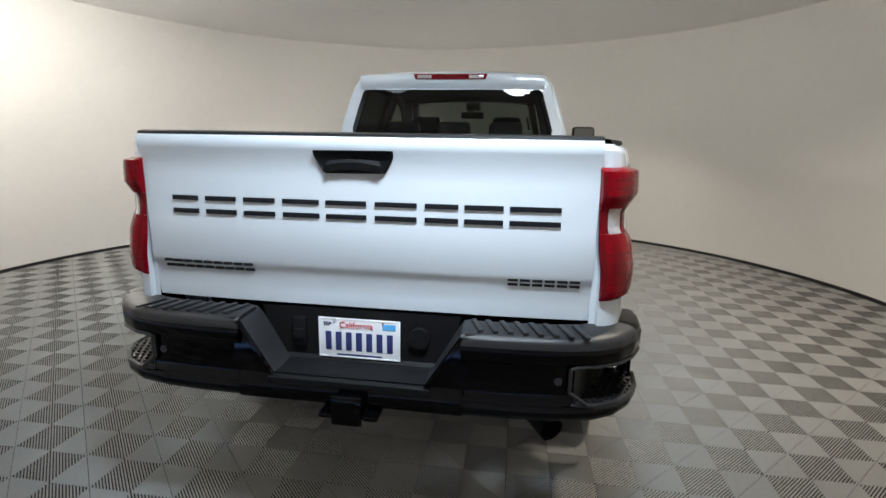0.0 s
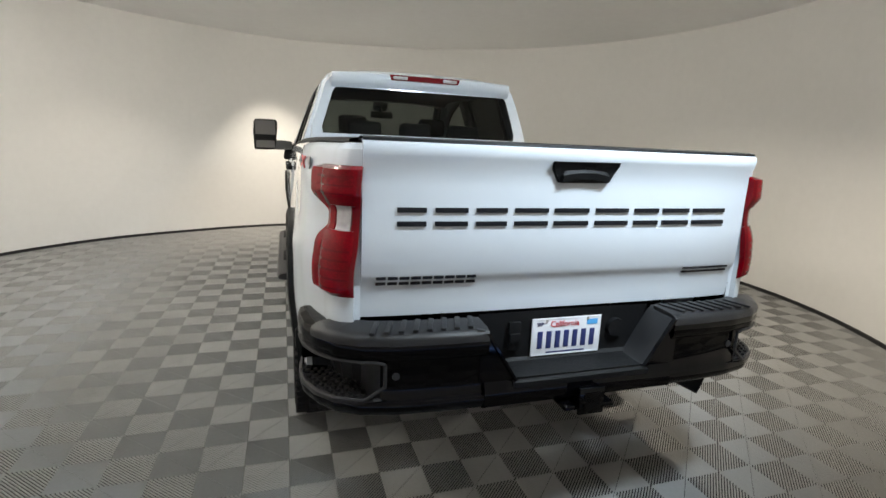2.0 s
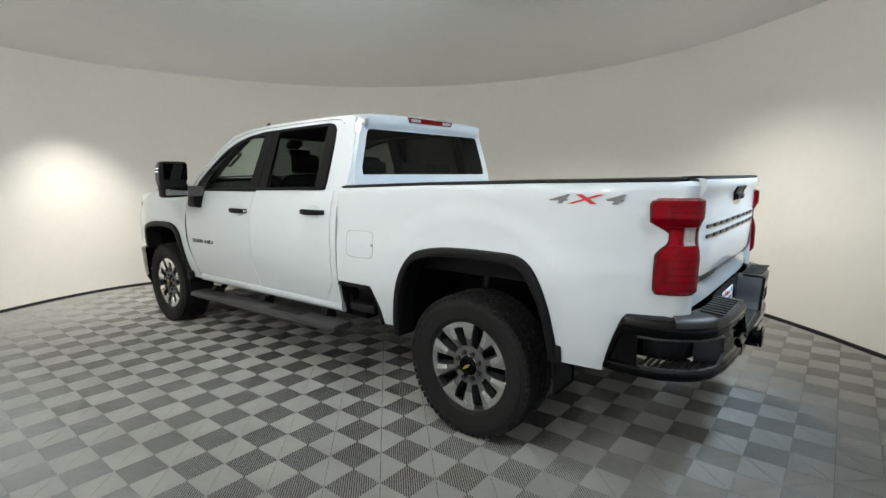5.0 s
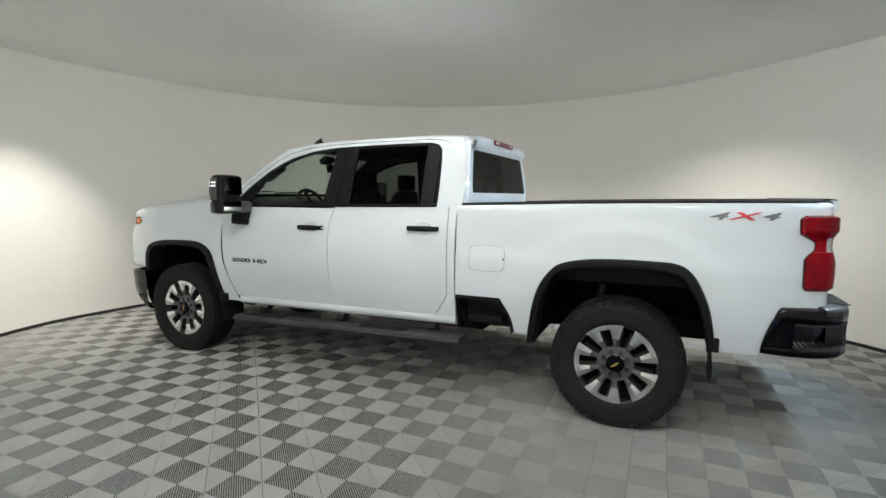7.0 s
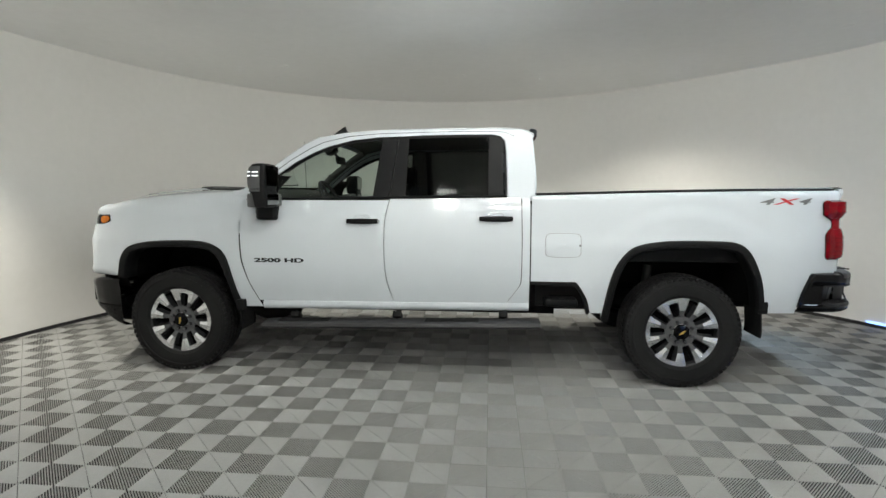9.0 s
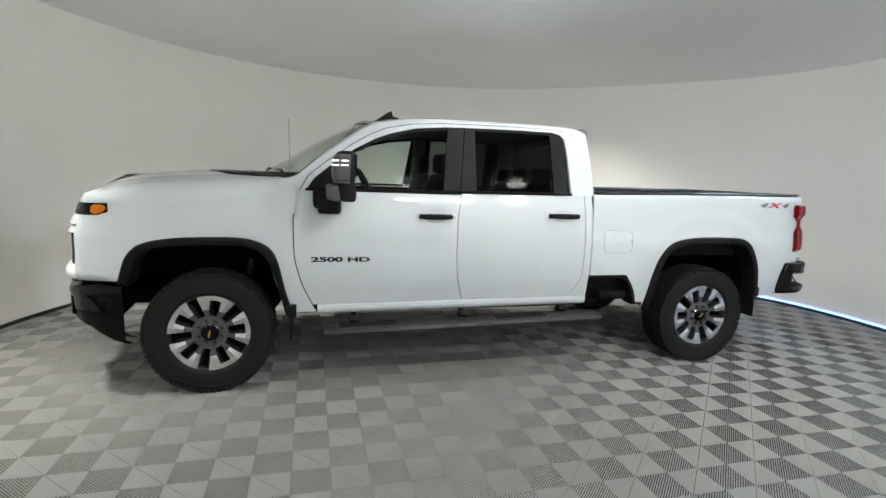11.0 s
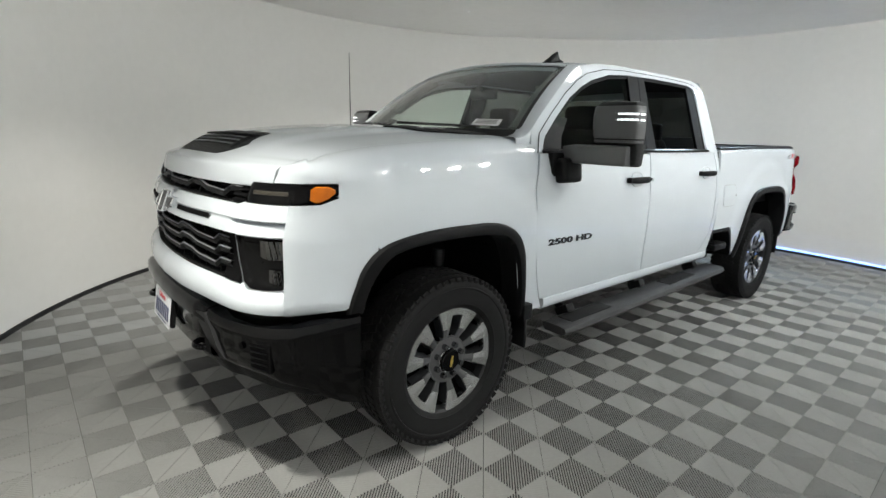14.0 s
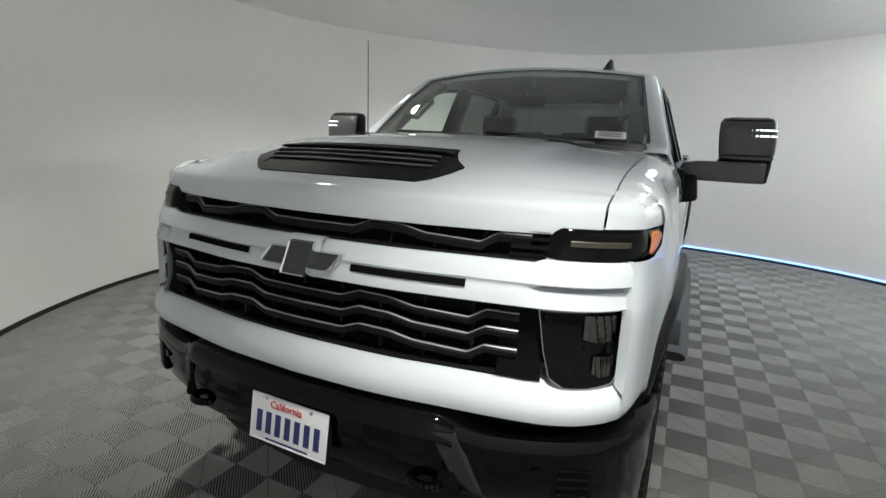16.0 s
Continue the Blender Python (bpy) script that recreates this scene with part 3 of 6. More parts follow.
def roof_and_glass():
    bm = bmesh.new()
    front = soft_table([(0, 1.949), (0.06, 1.979), (0.16, 2.005), (0.32, 2.026), (0.55, 2.036), (0.85, 2.036), (0.955, 2.022), (1.0, 1.99)])
    g = []
    for s in steps(0, 1, 30):
        row = []
        for u in steps(-1, 1, 24):
            xf = windshield_point(u, 1.0).x
            x = xf + (1.115 - xf) * s
            edge = rail_y(x, 1.985) - 0.012
            z = front(s) + 0.022 * (1 - u * u) * (1 - 0.5 * s) - 0.035 * abs(u) ** 5 - 0.012 * math.exp(-(((abs(u) - 0.80) / 0.05) ** 2)) * (0.2 < s)
            row.append((x, u * edge, max(z, 1.945)))
        g.append(row)
    grid_mesh(bm, g, back=(0, 0, -0.03))
    part("roof", bm, PAINT, TRUCK)
    bm = bmesh.new()
    sec = [(1.14, 2.012), (1.104, 2.004), (1.092, 1.988), (1.094, 1.945), (1.104, 1.925), (1.125, 1.90)]
    grid_mesh(bm, [[(x, y, z - 0.014 * abs(y / 0.7) ** 3) for x, z in sec] for y in steps(-0.70, 0.70, 28)])
    part("roof_lip", bm, PAINT, TRUCK)
    bm = bmesh.new()
    grid_mesh(bm, [[windshield_point(u, v) for u in steps(-0.985, 0.985, 24)] for v in steps(0.0, 0.985, 14)])
    ws = part("windshield", bm, CLEARGLASS, TRUCK, "clear windshield")
    ws.visible_shadow = False
    bm = bmesh.new()
    for u0, u1 in ((-1.0, -0.978), (0.978, 1.0)):
        grid_mesh(bm, [[windshield_point(u, v) + Vector((0.004, 0, 0.004)) for u in (u0, u1)] for v in steps(0, 1, 10)])
    grid_mesh(bm, [[windshield_point(u, v) + Vector((0.003, 0, 0.003)) for u in steps(-1, 1, 24)] for v in (0.94, 0.966)])
    part("windshield_border", bm, TRIM, TRUCK)
    bm = bmesh.new()
    grid_mesh(bm, [[windshield_point(u, v) + Vector((d, 0, d)) for u in steps(-1, 1, 24)] for v, d in ((0.962, 0.003), (0.964, 0.006), (0.98, 0.008), (1.0, 0.007), (1.0, 0.0))])
    part("roof_front_edge", bm, PAINT, TRUCK)

    # painted cover between the glass and the door frame
    lead = [p for k, p in enumerate(RAIL) if k == 0 or p[1] > max(q[1] for q in RAIL[:k])]
    rail_x = table([(p[1], p[0]) for p in lead])

    def pillar(bm):
        g = []
        for v in steps(0.0, 1.0, 12):
            a = windshield_point(1.0, v)
            x = rail_x(a.z)
            b = Vector((x, rail_y(x, a.z) - 0.012, a.z))
            m = a.lerp(b, 0.5) + Vector((0.010, 0.008, 0.006))
            g.append([a + Vector((-0.004, -0.004, 0)), a + Vector((0.006, 0.002, 0.004)), m, b + Vector((0.004, 0.003, 0)), b + Vector((-0.01, -0.004, 0))])
        grid_mesh(bm, g)

    both("windshield_pillar", pillar, PAINT, TRUCK)
    # back of the cab with its glass
    wide = table([(1.44, 0.835), (1.55, 0.800), (1.90, 0.690), (1.97, 0.665)])
    lean = table([(1.44, 1.100), (1.55, 1.094), (1.93, 1.128), (1.99, 1.135)])
    bm = bmesh.new()
    inner = [(0.765, 1.555), (0.772, 1.60), (0.690, 1.865), (0.665, 1.89), (-0.665, 1.89), (-0.690, 1.865), (-0.772, 1.60), (-0.765, 1.555)]
    outer = [(0.855, 1.42), (0.842, 1.60), (0.740, 1.92), (0.69, 1.97), (-0.69, 1.97), (-0.740, 1.92), (-0.842, 1.60), (-0.855, 1.42)]
    g = [[(lean(z) - 0.0, y, z) for y, z in ([*p, p[0]])] for p in (inner, outer)]
    g.append([(lean(z) + 0.05, y * 1.03, z) for y, z in [*outer, outer[0]]])
    grid_mesh(bm, g)
    part("cab_back", bm, PAINT, TRUCK)
    bm = bmesh.new()
    grid_mesh(bm, [[(lean(z) + 0.004 - 0.012 * (1 - (y / w) ** 2), y, z) for y in steps(-w, w, 20)] for z, w in ((1.555, 0.772), (1.60, 0.772), (1.74, 0.731), (1.865, 0.690), (1.89, 0.668))])
    rear = part("rear_window", bm, REARGLASS, TRUCK, "dark tinted rear window")
    rear.visible_shadow = False
    # high stop lamp
    bm = bmesh.new()
    grid_mesh(bm, [[(1.087 - 0.004 * math.cos(y * 3), y * w, z) for y in steps(-0.278, 0.278, 16)] for z, w in ((1.960, 0.93), (1.963, 0.95), (1.997, 1.0), (2.0, 0.98))], back=(0.03, 0, 0))
    lamp = part("high_stop_lamp", bm, DARKRED, TRUCK, "red high-mounted stop lamp")
    for y in (-0.195, 0.195):
        bm = bmesh.new()
        box(bm, (1.082, y, 1.979), (0.008, 0.11, 0.024), bevel=0.003)
        part("cargo_lamp", bm, CLEAR, lamp, "clear cargo lamp")


def bed():
    arch = table(REAR_ARCH[::-1])

    def low(x):
        if x > 0.80:
            return 0.803
        if x > 0.69:
            return 0.575 + (0.803 - 0.575) * ((x - 0.69) / 0.11) ** 0.6
        if x > 0.603:
            return 0.56
        if x > -0.57:
            return arch(x) - 0.012
        if x > -0.80:
            return 0.588
        return soft_table([(-1.2, 0.878), (-1.04, 0.876), (-0.95, 0.868), (-0.88, 0.835), (-0.835, 0.735), (-0.80, 0.60)])(x)

    def build(bm):
        xs = sorted({round(x, 4) for x in steps(1.142, 0.8, 10) + steps(0.8, 0.69, 6) + [0.62, 0.6035, 0.6] + [p[0] for p in REAR_ARCH] + steps(0.6, -0.55, 40) + [-0.571, -0.573, -0.65, -0.73] + steps(-0.799, -1.05, 18)}, reverse=True)
        cols = []
        for x in xs:
            zt = BED_TOP(x)
            cols.append([(x, y_bed(x, z), z) for z in steps(low(x), zt - 0.02, 30)] + [(x, y_bed(x, zt) - 0.006, zt - 0.006), (x, y_bed(x, zt) - 0.02, zt), (x, y_bed(x, zt) - 0.09, zt)])
        for dx, dy in ((-1.085, 0.0), (-1.115, -0.018), (-1.135, -0.04), (-1.146, -0.065), (-1.150, -0.082), (-1.13, -0.088)):
            zt = BED_TOP(dx)
            cols.append([(dx - 0.012 * max(0, (z - 1.43) / 0.07), y_bed(-1.06, z) + dy, z) for z in steps(low(-1.1), zt - 0.02, 30)] + [(dx, y_bed(-1.06, zt) + dy - 0.006, zt - 0.006), (dx, y_bed(-1.06, zt) + dy - 0.015, zt), (dx, y_bed(-1.06, zt) + dy - 0.02, zt)])
        grid_mesh(bm, cols, back=(0, -0.02, 0))

    sides = both("bed_side", build, PAINT, TRUCK)
    # fuel door outline as a lid with its own edge
    for side, name in ((sides[0], "fuel_door"),):
        bm = bmesh.new()
        ring_pts = []
        for k in range(40):
            a = math.tau * k / 40
            c, s = math.cos(a), math.sin(a)
            ring_pts.append((0.902 + 0.132 * math.copysign(abs(c) ** 0.35, c), 1.083 + 0.090 * math.copysign(abs(s) ** 0.35, s)))
        g = [[(0.902 + (x - 0.902) * f, y_bed(x, 1.083 + (z - 1.083) * f) + d, 1.083 + (z - 1.083) * f) for x, z in ring_pts] for f, d in ((1.0, -0.004), (0.985, 0.0025), (0.6, 0.003), (0.02, 0.003))]
        grid_mesh(bm, g, close=True)
        lid = part(name, bm, PAINT, side)
        bm = bmesh.new()
        g = [[(0.902 + (x - 0.902) * f, y_bed(x, z) + 0.0008, 1.083 + (z - 1.083) * f) for x, z in ring_pts] for f in (1.025, 1.0)]
        grid_mesh(bm, g, close=True)
        part("lid_gap", bm, BADGEGREY, lid)
        bm = bmesh.new()
        box(bm, (0.775, y_bed(0.775, 1.083) + 0.002, 1.083), (0.018, 0.006, 0.016), bevel=0.002)
        part("finger_notch", bm, BADGEGREY, lid)

    def cap(bm):
        sec = [(-0.004, -0.004), (0.004, 0.003), (0.0, 0.014), (-0.03, 0.018), (-0.09, 0.016), (-0.10, 0.0)]
        grid_mesh(bm, [[(x, y_bed(x, BED_TOP(x)) - 0.014 + dy, BED_TOP(x) + dz) for dy, dz in sec] for x in steps(1.11, -1.09, 44)])

    both("bed_rail_cap", cap, BLACK, TRUCK, "black plastic bed rail cap")
    for name, c, s in (("bed_floor", (0.0, 0, 0.97), (2.2, 1.70, 0.05)), ("bed_front", (1.095, 0, 1.21), (0.03, 1.74, 0.50)), ("bed_side", (0.06, 0.85, 1.20), (2.06, 0.03, 0.5)), ("bed_side", (0.06, -0.85, 1.20), (2.06, 0.03, 0.5))):
        bm = bmesh.new()
        box(bm, c, s, bevel=0.008)
        floor_part = part(name, bm, BLACK, TRUCK)
    for k in range(14):
        bm = bmesh.new()
        box(bm, (0.0, -0.78 + 0.12 * k, 1.0), (2.16, 0.05, 0.014), bevel=0.004)
        part("bed_rib", bm, BLACK, TRUCK)

    # stepped cut-out ahead of the rear wheel
    def step(bm):
        edge = [(1.132, 0.803), (0.80, 0.803), (0.765, 0.775), (0.72, 0.70), (0.69, 0.575)]
        pts = along([(x, 0, z) for x, z in edge], 20)
        grid_mesh(bm, [[(p.x + dx, 0.99 + dy, p.z + dz) for p in pts] for dy, dx, dz in ((0.0, 0, 0.0), (0.006, 0, -0.004), (0.006, 0.02, -0.028), (-0.06, 0.02, -0.03), (-0.22, 0.0, -0.03))])
        box(bm, (0.92, 0.84, 0.69), (0.46, 0.02, 0.26))
        box(bm, (0.905, 0.915, 0.632), (0.25, 0.15, 0.055), bevel=0.015)
        for k in range(6):
            box(bm, (0.81 + 0.038 * k, 0.925, 0.662), (0.018, 0.11, 0.008), bevel=0.002)

    both("bed_side_step", step, BLACK, TRUCK, "black bed-side step pocket")


def rounded(points):
    """Points along a smooth curve through the given ones."""
    p = [Vector((*q, 0)) for q in points]
    out = []
    for k in range(len(p) - 1):
        a, b = p[max(0, k - 1)], p[min(len(p) - 1, k + 2)]
        for f in (0, 0.2, 0.4, 0.6, 0.8):
            out.append(0.5 * (2 * p[k] + (p[k + 1] - a) * f + (2 * a - 5 * p[k] + 4 * p[k + 1] - b) * f**2 + (3 * p[k] - a - 3 * p[k + 1] + b) * f**3))
    return out + [p[-1]]


def flare(outer, inner, ymap, name):
    def build(bm):
        po, pi = rounded(outer), rounded(inner)
        g = []
        for f, d in ((0.0, -0.004), (0.0, 0.008), (0.12, 0.022), (0.5, 0.028), (0.9, 0.024), (1.0, 0.014), (1.02, -0.03), (1.05, -0.12)):
            g.append([(p.lerp(q, f).x, ymap(p.x, p.y) + d, p.lerp(q, f).y) for p, q in zip(po, pi)])
        grid_mesh(bm, g)

    both(name, build, BLACK, TRUCK, "black plastic wheel-arch flare")

    def liner(bm):
        pts = along([(x, 0, z) for x, z in inner], 30)
        grid_mesh(bm, [[(p.x, y, p.z + 0.006) for p in pts] for y in (0.93, 0.7, 0.42)])
        c = [bm.verts.new((p.x, 0.42, p.z + 0.006)) for p in pts]
        bm.faces.new(c)

    both("wheel_liner", liner, DARK, TRUCK)


def mud_flaps():
    def build(x0, z0, x1, z1):
        def inner(bm):
            grid_mesh(bm, [[(x, y, z) for y in (0.76, 0.85, 0.94, 1.0)] for x, z in ((x0, z0), (x0 - 0.015, z0 - 0.08), (x1, z1 + 0.05), (x1 + 0.005, z1))], back=(-0.012, 0, 0))
            box(bm, (x0 - 0.03, 0.985, z0 - 0.03), (0.07, 0.05, 0.09), bevel=0.01)

        return inner

    both("mud_flap", build(3.525, 0.60, 3.50, 0.36), BLACK, TRUCK)
    both("mud_flap", build(-0.53, 0.66, -0.555, 0.40), BLACK, TRUCK)


def wheels():
    def tyre(bm):
        prof = [(0.262, 0.100), (0.272, 0.118), (0.288, 0.126), (0.290, 0.130), (0.296, 0.1305), (0.299, 0.131), (0.345, 0.140), (0.366, 0.1375), (0.368, 0.141), (0.375, 0.141), (0.377, 0.1372), (0.385, 0.137), (0.412, 0.126), (0.424, 0.110)]
        sect = prof + [(0.4245, 0.05), (0.4245, -0.05)] + [(r, -w) for r, w in reversed(prof)]
        n = 96
        grid_mesh(bm, [[(r * math.cos(math.tau * k / n), w, r * math.sin(math.tau * k / n)) for k in range(n)] for r, w in sect], close=True)

    lugs = 64

    def tread_row(bm):
        """One row of all-terrain blocks across the tread, with its shoulder lugs."""
        for w, dw, off, tilt in ((0.108, 0.048, 0.0, 14), (0.052, 0.045, 0.5, -24), (0.0, 0.038, 0.0, 20), (-0.052, 0.045, 0.5, 24), (-0.108, 0.048, 0.0, -14)):
            rr = 0.4232 if abs(w) < 0.1 else 0.4158
            mtx = Matrix.Rotation(-off * math.tau / lugs, 4, "Y") @ Matrix.Translation((rr, w, 0)) @ Matrix.Rotation(radians(tilt), 4, "X") @ Matrix.Diagonal((0.016 if abs(w) < 0.1 else 0.018, dw, 0.033, 1))
            bmesh.ops.create_cube(bm, size=1.0, matrix=mtx)
        for s in (1, -1):
            mtx = Matrix.Translation((0.400, s * 0.1295, 0)) @ Matrix.Rotation(radians(s * 24), 4, "Z") @ Matrix.Diagonal((0.030, 0.0045, 0.020, 1))
            bmesh.ops.create_cube(bm, size=1.0, matrix=mtx)

    def barrel(bm):
        n = 80
        sect = [(0.262, 0.100), (0.272, 0.108), (0.274, 0.113), (0.268, 0.114), (0.258, 0.106), (0.250, 0.06), (0.235, 0.0), (0.235, -0.10)]
        grid_mesh(bm, [[(r * math.cos(math.tau * k / n), w, r * math.sin(math.tau * k / n)) for k in range(n)] for r, w in sect], close=True)

    def disc_point(r, a, w):
        return (r * math.cos(a), w, r * math.sin(a))

    plane = table([(0.095, 0.086), (0.12, 0.092), (0.16, 0.103), (0.21, 0.108), (0.245, 0.1105), (0.268, 0.112)])
    slot = table([(0.118, 0.021), (0.15, 0.027), (0.20, 0.031), (0.236, 0.032), (0.27, 0.032)])

    def face(radii, outer):
        """A band of one tenth of the face: two half spokes beside a window that ends at the radius outer."""

        def build(bm):
            for s in (1, -1):
                g = []
                for r in radii:
                    inside = 0.119 < r < outer
                    a0 = slot(r) / r if inside else 0.0
                    a1 = math.tau / 20
                    w = plane(r)
                    row = [disc_point(r, s * a0, w - (0.035 if inside else 0.0)), disc_point(r, s * (a0 + 0.006), w - (0.006 if inside else 0))]
                    row += [disc_point(r, s * (a0 + 0.02 + (a1 - a0 - 0.02) * f), w + 0.004 * f) for f in (0.0, 0.5, 1.0)]
                    g.append(row)
                grid_mesh(bm, g)

        return build

    root = face((0.106, 0.110, 0.1185, 0.1195, 0.14, 0.155, 0.166), 0.28)
    closed_spoke = face((0.166, 0.18, 0.21, 0.2325, 0.2335, 0.250, 0.266), 0.233)
    open_spoke = face((0.166, 0.18, 0.21, 0.235, 0.250, 0.261, 0.266), 0.28)

    def pocket(bm):
        """The dark painted flank inside a window."""
        for s in (1, -1):
            grid_mesh(bm, [[disc_point(r, s * (slot(r) + d) / r, plane(r) - w) for d, w in ((0.0005, 0.006), (-0.006, 0.03), (-0.010, 0.05))] for r in (0.1195, 0.15, 0.18, 0.2325)])

    def back(bm):
        n = 64
        grid_mesh(bm, [[disc_point(r, math.tau * k / n, w) for k in range(n)] for r, w in ((0.258, 0.070), (0.2, 0.040), (0.14, 0.035), (0.09, 0.070))], close=True)

    def hub(bm):
        n = 40
        grid_mesh(bm, [[disc_point(r, math.tau * k / n, w) for k in range(n)] for r, w in ((0.112, 0.080), (0.110, 0.0925), (0.100, 0.094), (0.080, 0.096), (0.062, 0.096), (0.056, 0.100))], close=True)

    def cap_(bm):
        n = 32
        grid_mesh(bm, [[disc_point(r, math.tau * k / n, w) for k in range(n)] for r, w in ((0.056, 0.096), (0.055, 0.116), (0.050, 0.121), (0.001, 0.124))], close=True)

    def ring_(bm):
        n = 40
        grid_mesh(bm, [[disc_point(r, math.tau * k / n, w) for k in range(n)] for r, w in ((0.0615, 0.090), (0.0615, 0.103), (0.0595, 0.105), (0.0565, 0.104), (0.0562, 0.090))], close=True)

    built = {}
    for nm, fn, mt, lb in (("tyre", tyre, RUBBER, "black all-terrain tyre"), ("rim", barrel, DARKALU, "dark alloy rim barrel"), ("brake_backing", back, DARK, ""), ("hub", hub, SATINALU, ""), ("cap_ring", ring_, CHROME, "thin chrome ring round the hub cap"), ("hub_cap", cap_, GLOSS, "black hub cap")):
        bm = bmesh.new()
        fn(bm)
        built[nm] = (finish(bm, nm, mt, 35), lb)
    bm = bmesh.new()
    tube(bm, (0, 0.088, 0), (0, 0.118, 0), 0.0155, 0.013, 8)
    nut = finish(bm, "lug_nut", DARKCHROME, 30)
    turned = {}
    for nm, fn, mt in (("spoke", closed_spoke, MACHINED), ("open_spoke", open_spoke, MACHINED), ("spoke_root", root, SATINALU), ("spoke_pocket", pocket, DARKALU), ("tread_lug", tread_row, RUBBER)):
        bm = bmesh.new()
        fn(bm)
        turned[nm] = finish(bm, nm, mt, 35)
    bm = bmesh.new()
    for dx, dz, w, h in ((0.0, 0.0, 0.020, 0.016), (-0.016, 0.002, 0.024, 0.010), (0.016, -0.002, 0.024, 0.010)):
        box(bm, (dx, 0.125, dz), (w, 0.004, h), bevel=0.001)
    logo = finish(bm, "cap_badge", GOLD, 30)
    count = 0
    for x in AXLES:
        for side in (1, -1):
            wheel = new("wheel")
            wheel.parent = TRUCK
            spin = 17 * count + (9 if x else 0)
            count += 1
            wheel.matrix_local = pose(x, side * 0.872, HUB_Z, 0, 0, 0 if side > 0 else 180) @ pose(0, 0, 0, 0, spin, 0)
            wheel["label"] = "twenty-inch machined alloy wheel with black tyre"
            for nm, (me, lb) in built.items():
                ob = new(nm, me)
                ob.parent = wheel
                if lb:
                    ob["label"] = lb
                if nm == "tyre":
                    for k in range(lugs):
                        row = new("tread_lug", turned["tread_lug"])
                        row.parent, row.matrix_local = ob, Matrix.Rotation(math.tau * k / lugs, 4, "Y")
            for k in range(10):
                for nm in ("open_spoke" if k % 2 else "spoke", "spoke_root", "spoke_pocket"):
                    ob = new(nm.replace("open_", ""), turned[nm])
                    ob.parent, ob.matrix_local = wheel, Matrix.Rotation(math.tau * k / 10, 4, "Y")
            for k in range(8):
                ob = new("lug_nut", nut)
                ob.parent = wheel
                a = math.tau * (k + 0.5) / 8
                ob.location = (0.080 * math.cos(a), 0, 0.080 * math.sin(a))
            ob = new("cap_badge", logo)
            ob.parent = wheel
            ob.matrix_local = pose(0, 0, 0, 0, 30, 0)


fenders()
LEFT, RIGHT = doors()
cab_lower()
greenhouse(LEFT, RIGHT)
roof_and_glass()
bed()
flare(FRONT_ARCH, FRONT_ARCH_IN, y_front, "front_wheel_flare")
flare(REAR_ARCH, REAR_ARCH_IN, y_bed, "rear_wheel_flare")
mud_flaps()
wheels()

# ---- lettering ----
def letters(text, size, depth=0.002, wide=1.0, bold=0.0):
    """Raised letters as a mesh, centred, in the x-y plane."""
    cu = bpy.data.curves.new("letters", "FONT")
    cu.body, cu.size, cu.extrude, cu.offset = text, size, depth, bold
    cu.align_x, cu.align_y = "CENTER", "CENTER"
    ob = new("letters", cu)
    bpy.context.view_layer.update()
    me = bpy.data.meshes.new_from_object(ob.evaluated_get(bpy.context.evaluated_depsgraph_get()))
    bpy.data.objects.remove(ob)
    bpy.data.curves.remove(cu)
    for v in me.vertices:
        v.co.x *= wide
    return me


def letter_part(name, text, size, m, mat, parent, label="", wide=1.0, bold=0.0, slant=0.0):
    me = letters(text, size, 0.002, wide, bold)
    for v in me.vertices:
        v.co.x += slant * v.co.y
    me.materials.clear()
    me.materials.append(mat)
    ob = new(name, me)
    ob.parent = parent
    ob.matrix_local = m
    if label:
        ob["label"] = label
    return ob


# ---- the front of the truck ----
CONTOUR = [(5.020, 0.0), (5.010, 0.25), (4.975, 0.50), (4.935, 0.72), (4.905, 0.80), (4.868, 0.855), (4.83, 0.892), (4.785, 0.918), (4.70, 0.941), (4.60, 0.963), (4.50, 0.988), (4.45, 0.998)]
ARC = [0.0]
for p0, p1 in zip(CONTOUR, CONTOUR[1:]):
    ARC.append(ARC[-1] + math.dist(p0, p1))
FX, FY = soft_table(list(zip(ARC, [p[0] for p in CONTOUR]))), soft_table(list(zip(ARC, [p[1] for p in CONTOUR])))


def s_at_y(y):
    return float(np.interp(abs(y), [p[1] for p in CONTOUR], ARC)) * (1 if y >= 0 else -1)


def s_at_x(x):
    return float(np.interp(-x, [-p[0] for p in CONTOUR], ARC))


def front(s, z, out=0.0):
    """A point on the front end: s metres round from the centre, at a height, pushed out."""
    a, d = abs(s), 0.01
    tx, ty = FX(a + d) - FX(a - d if a > d else 0), FY(a + d) - FY(a - d if a > d else 0)
    if a <= d:
        tx = 0.0
    n = math.hypot(tx, ty) or 1
    nx, ny = ty / n, -tx / n
    x = FX(a) + nx * out - max(0, z - 1.10) * 0.35 * max(0.25, nx) + max(0, 0.95 - z) * 0.12 * max(0, nx)
    return Vector((x, math.copysign(FY(a) + ny * out, s if s else 1), z))


def band(bm, s0, s1, n, section, back=None):
    """A strip round the front; section(s) gives its rows of (height, out)."""
    grid_mesh(bm, [[front(s, z, o) for z, o in section(s)] for s in steps(s0, s1, n)], back=back)


S_LAMP = s_at_y(0.705)


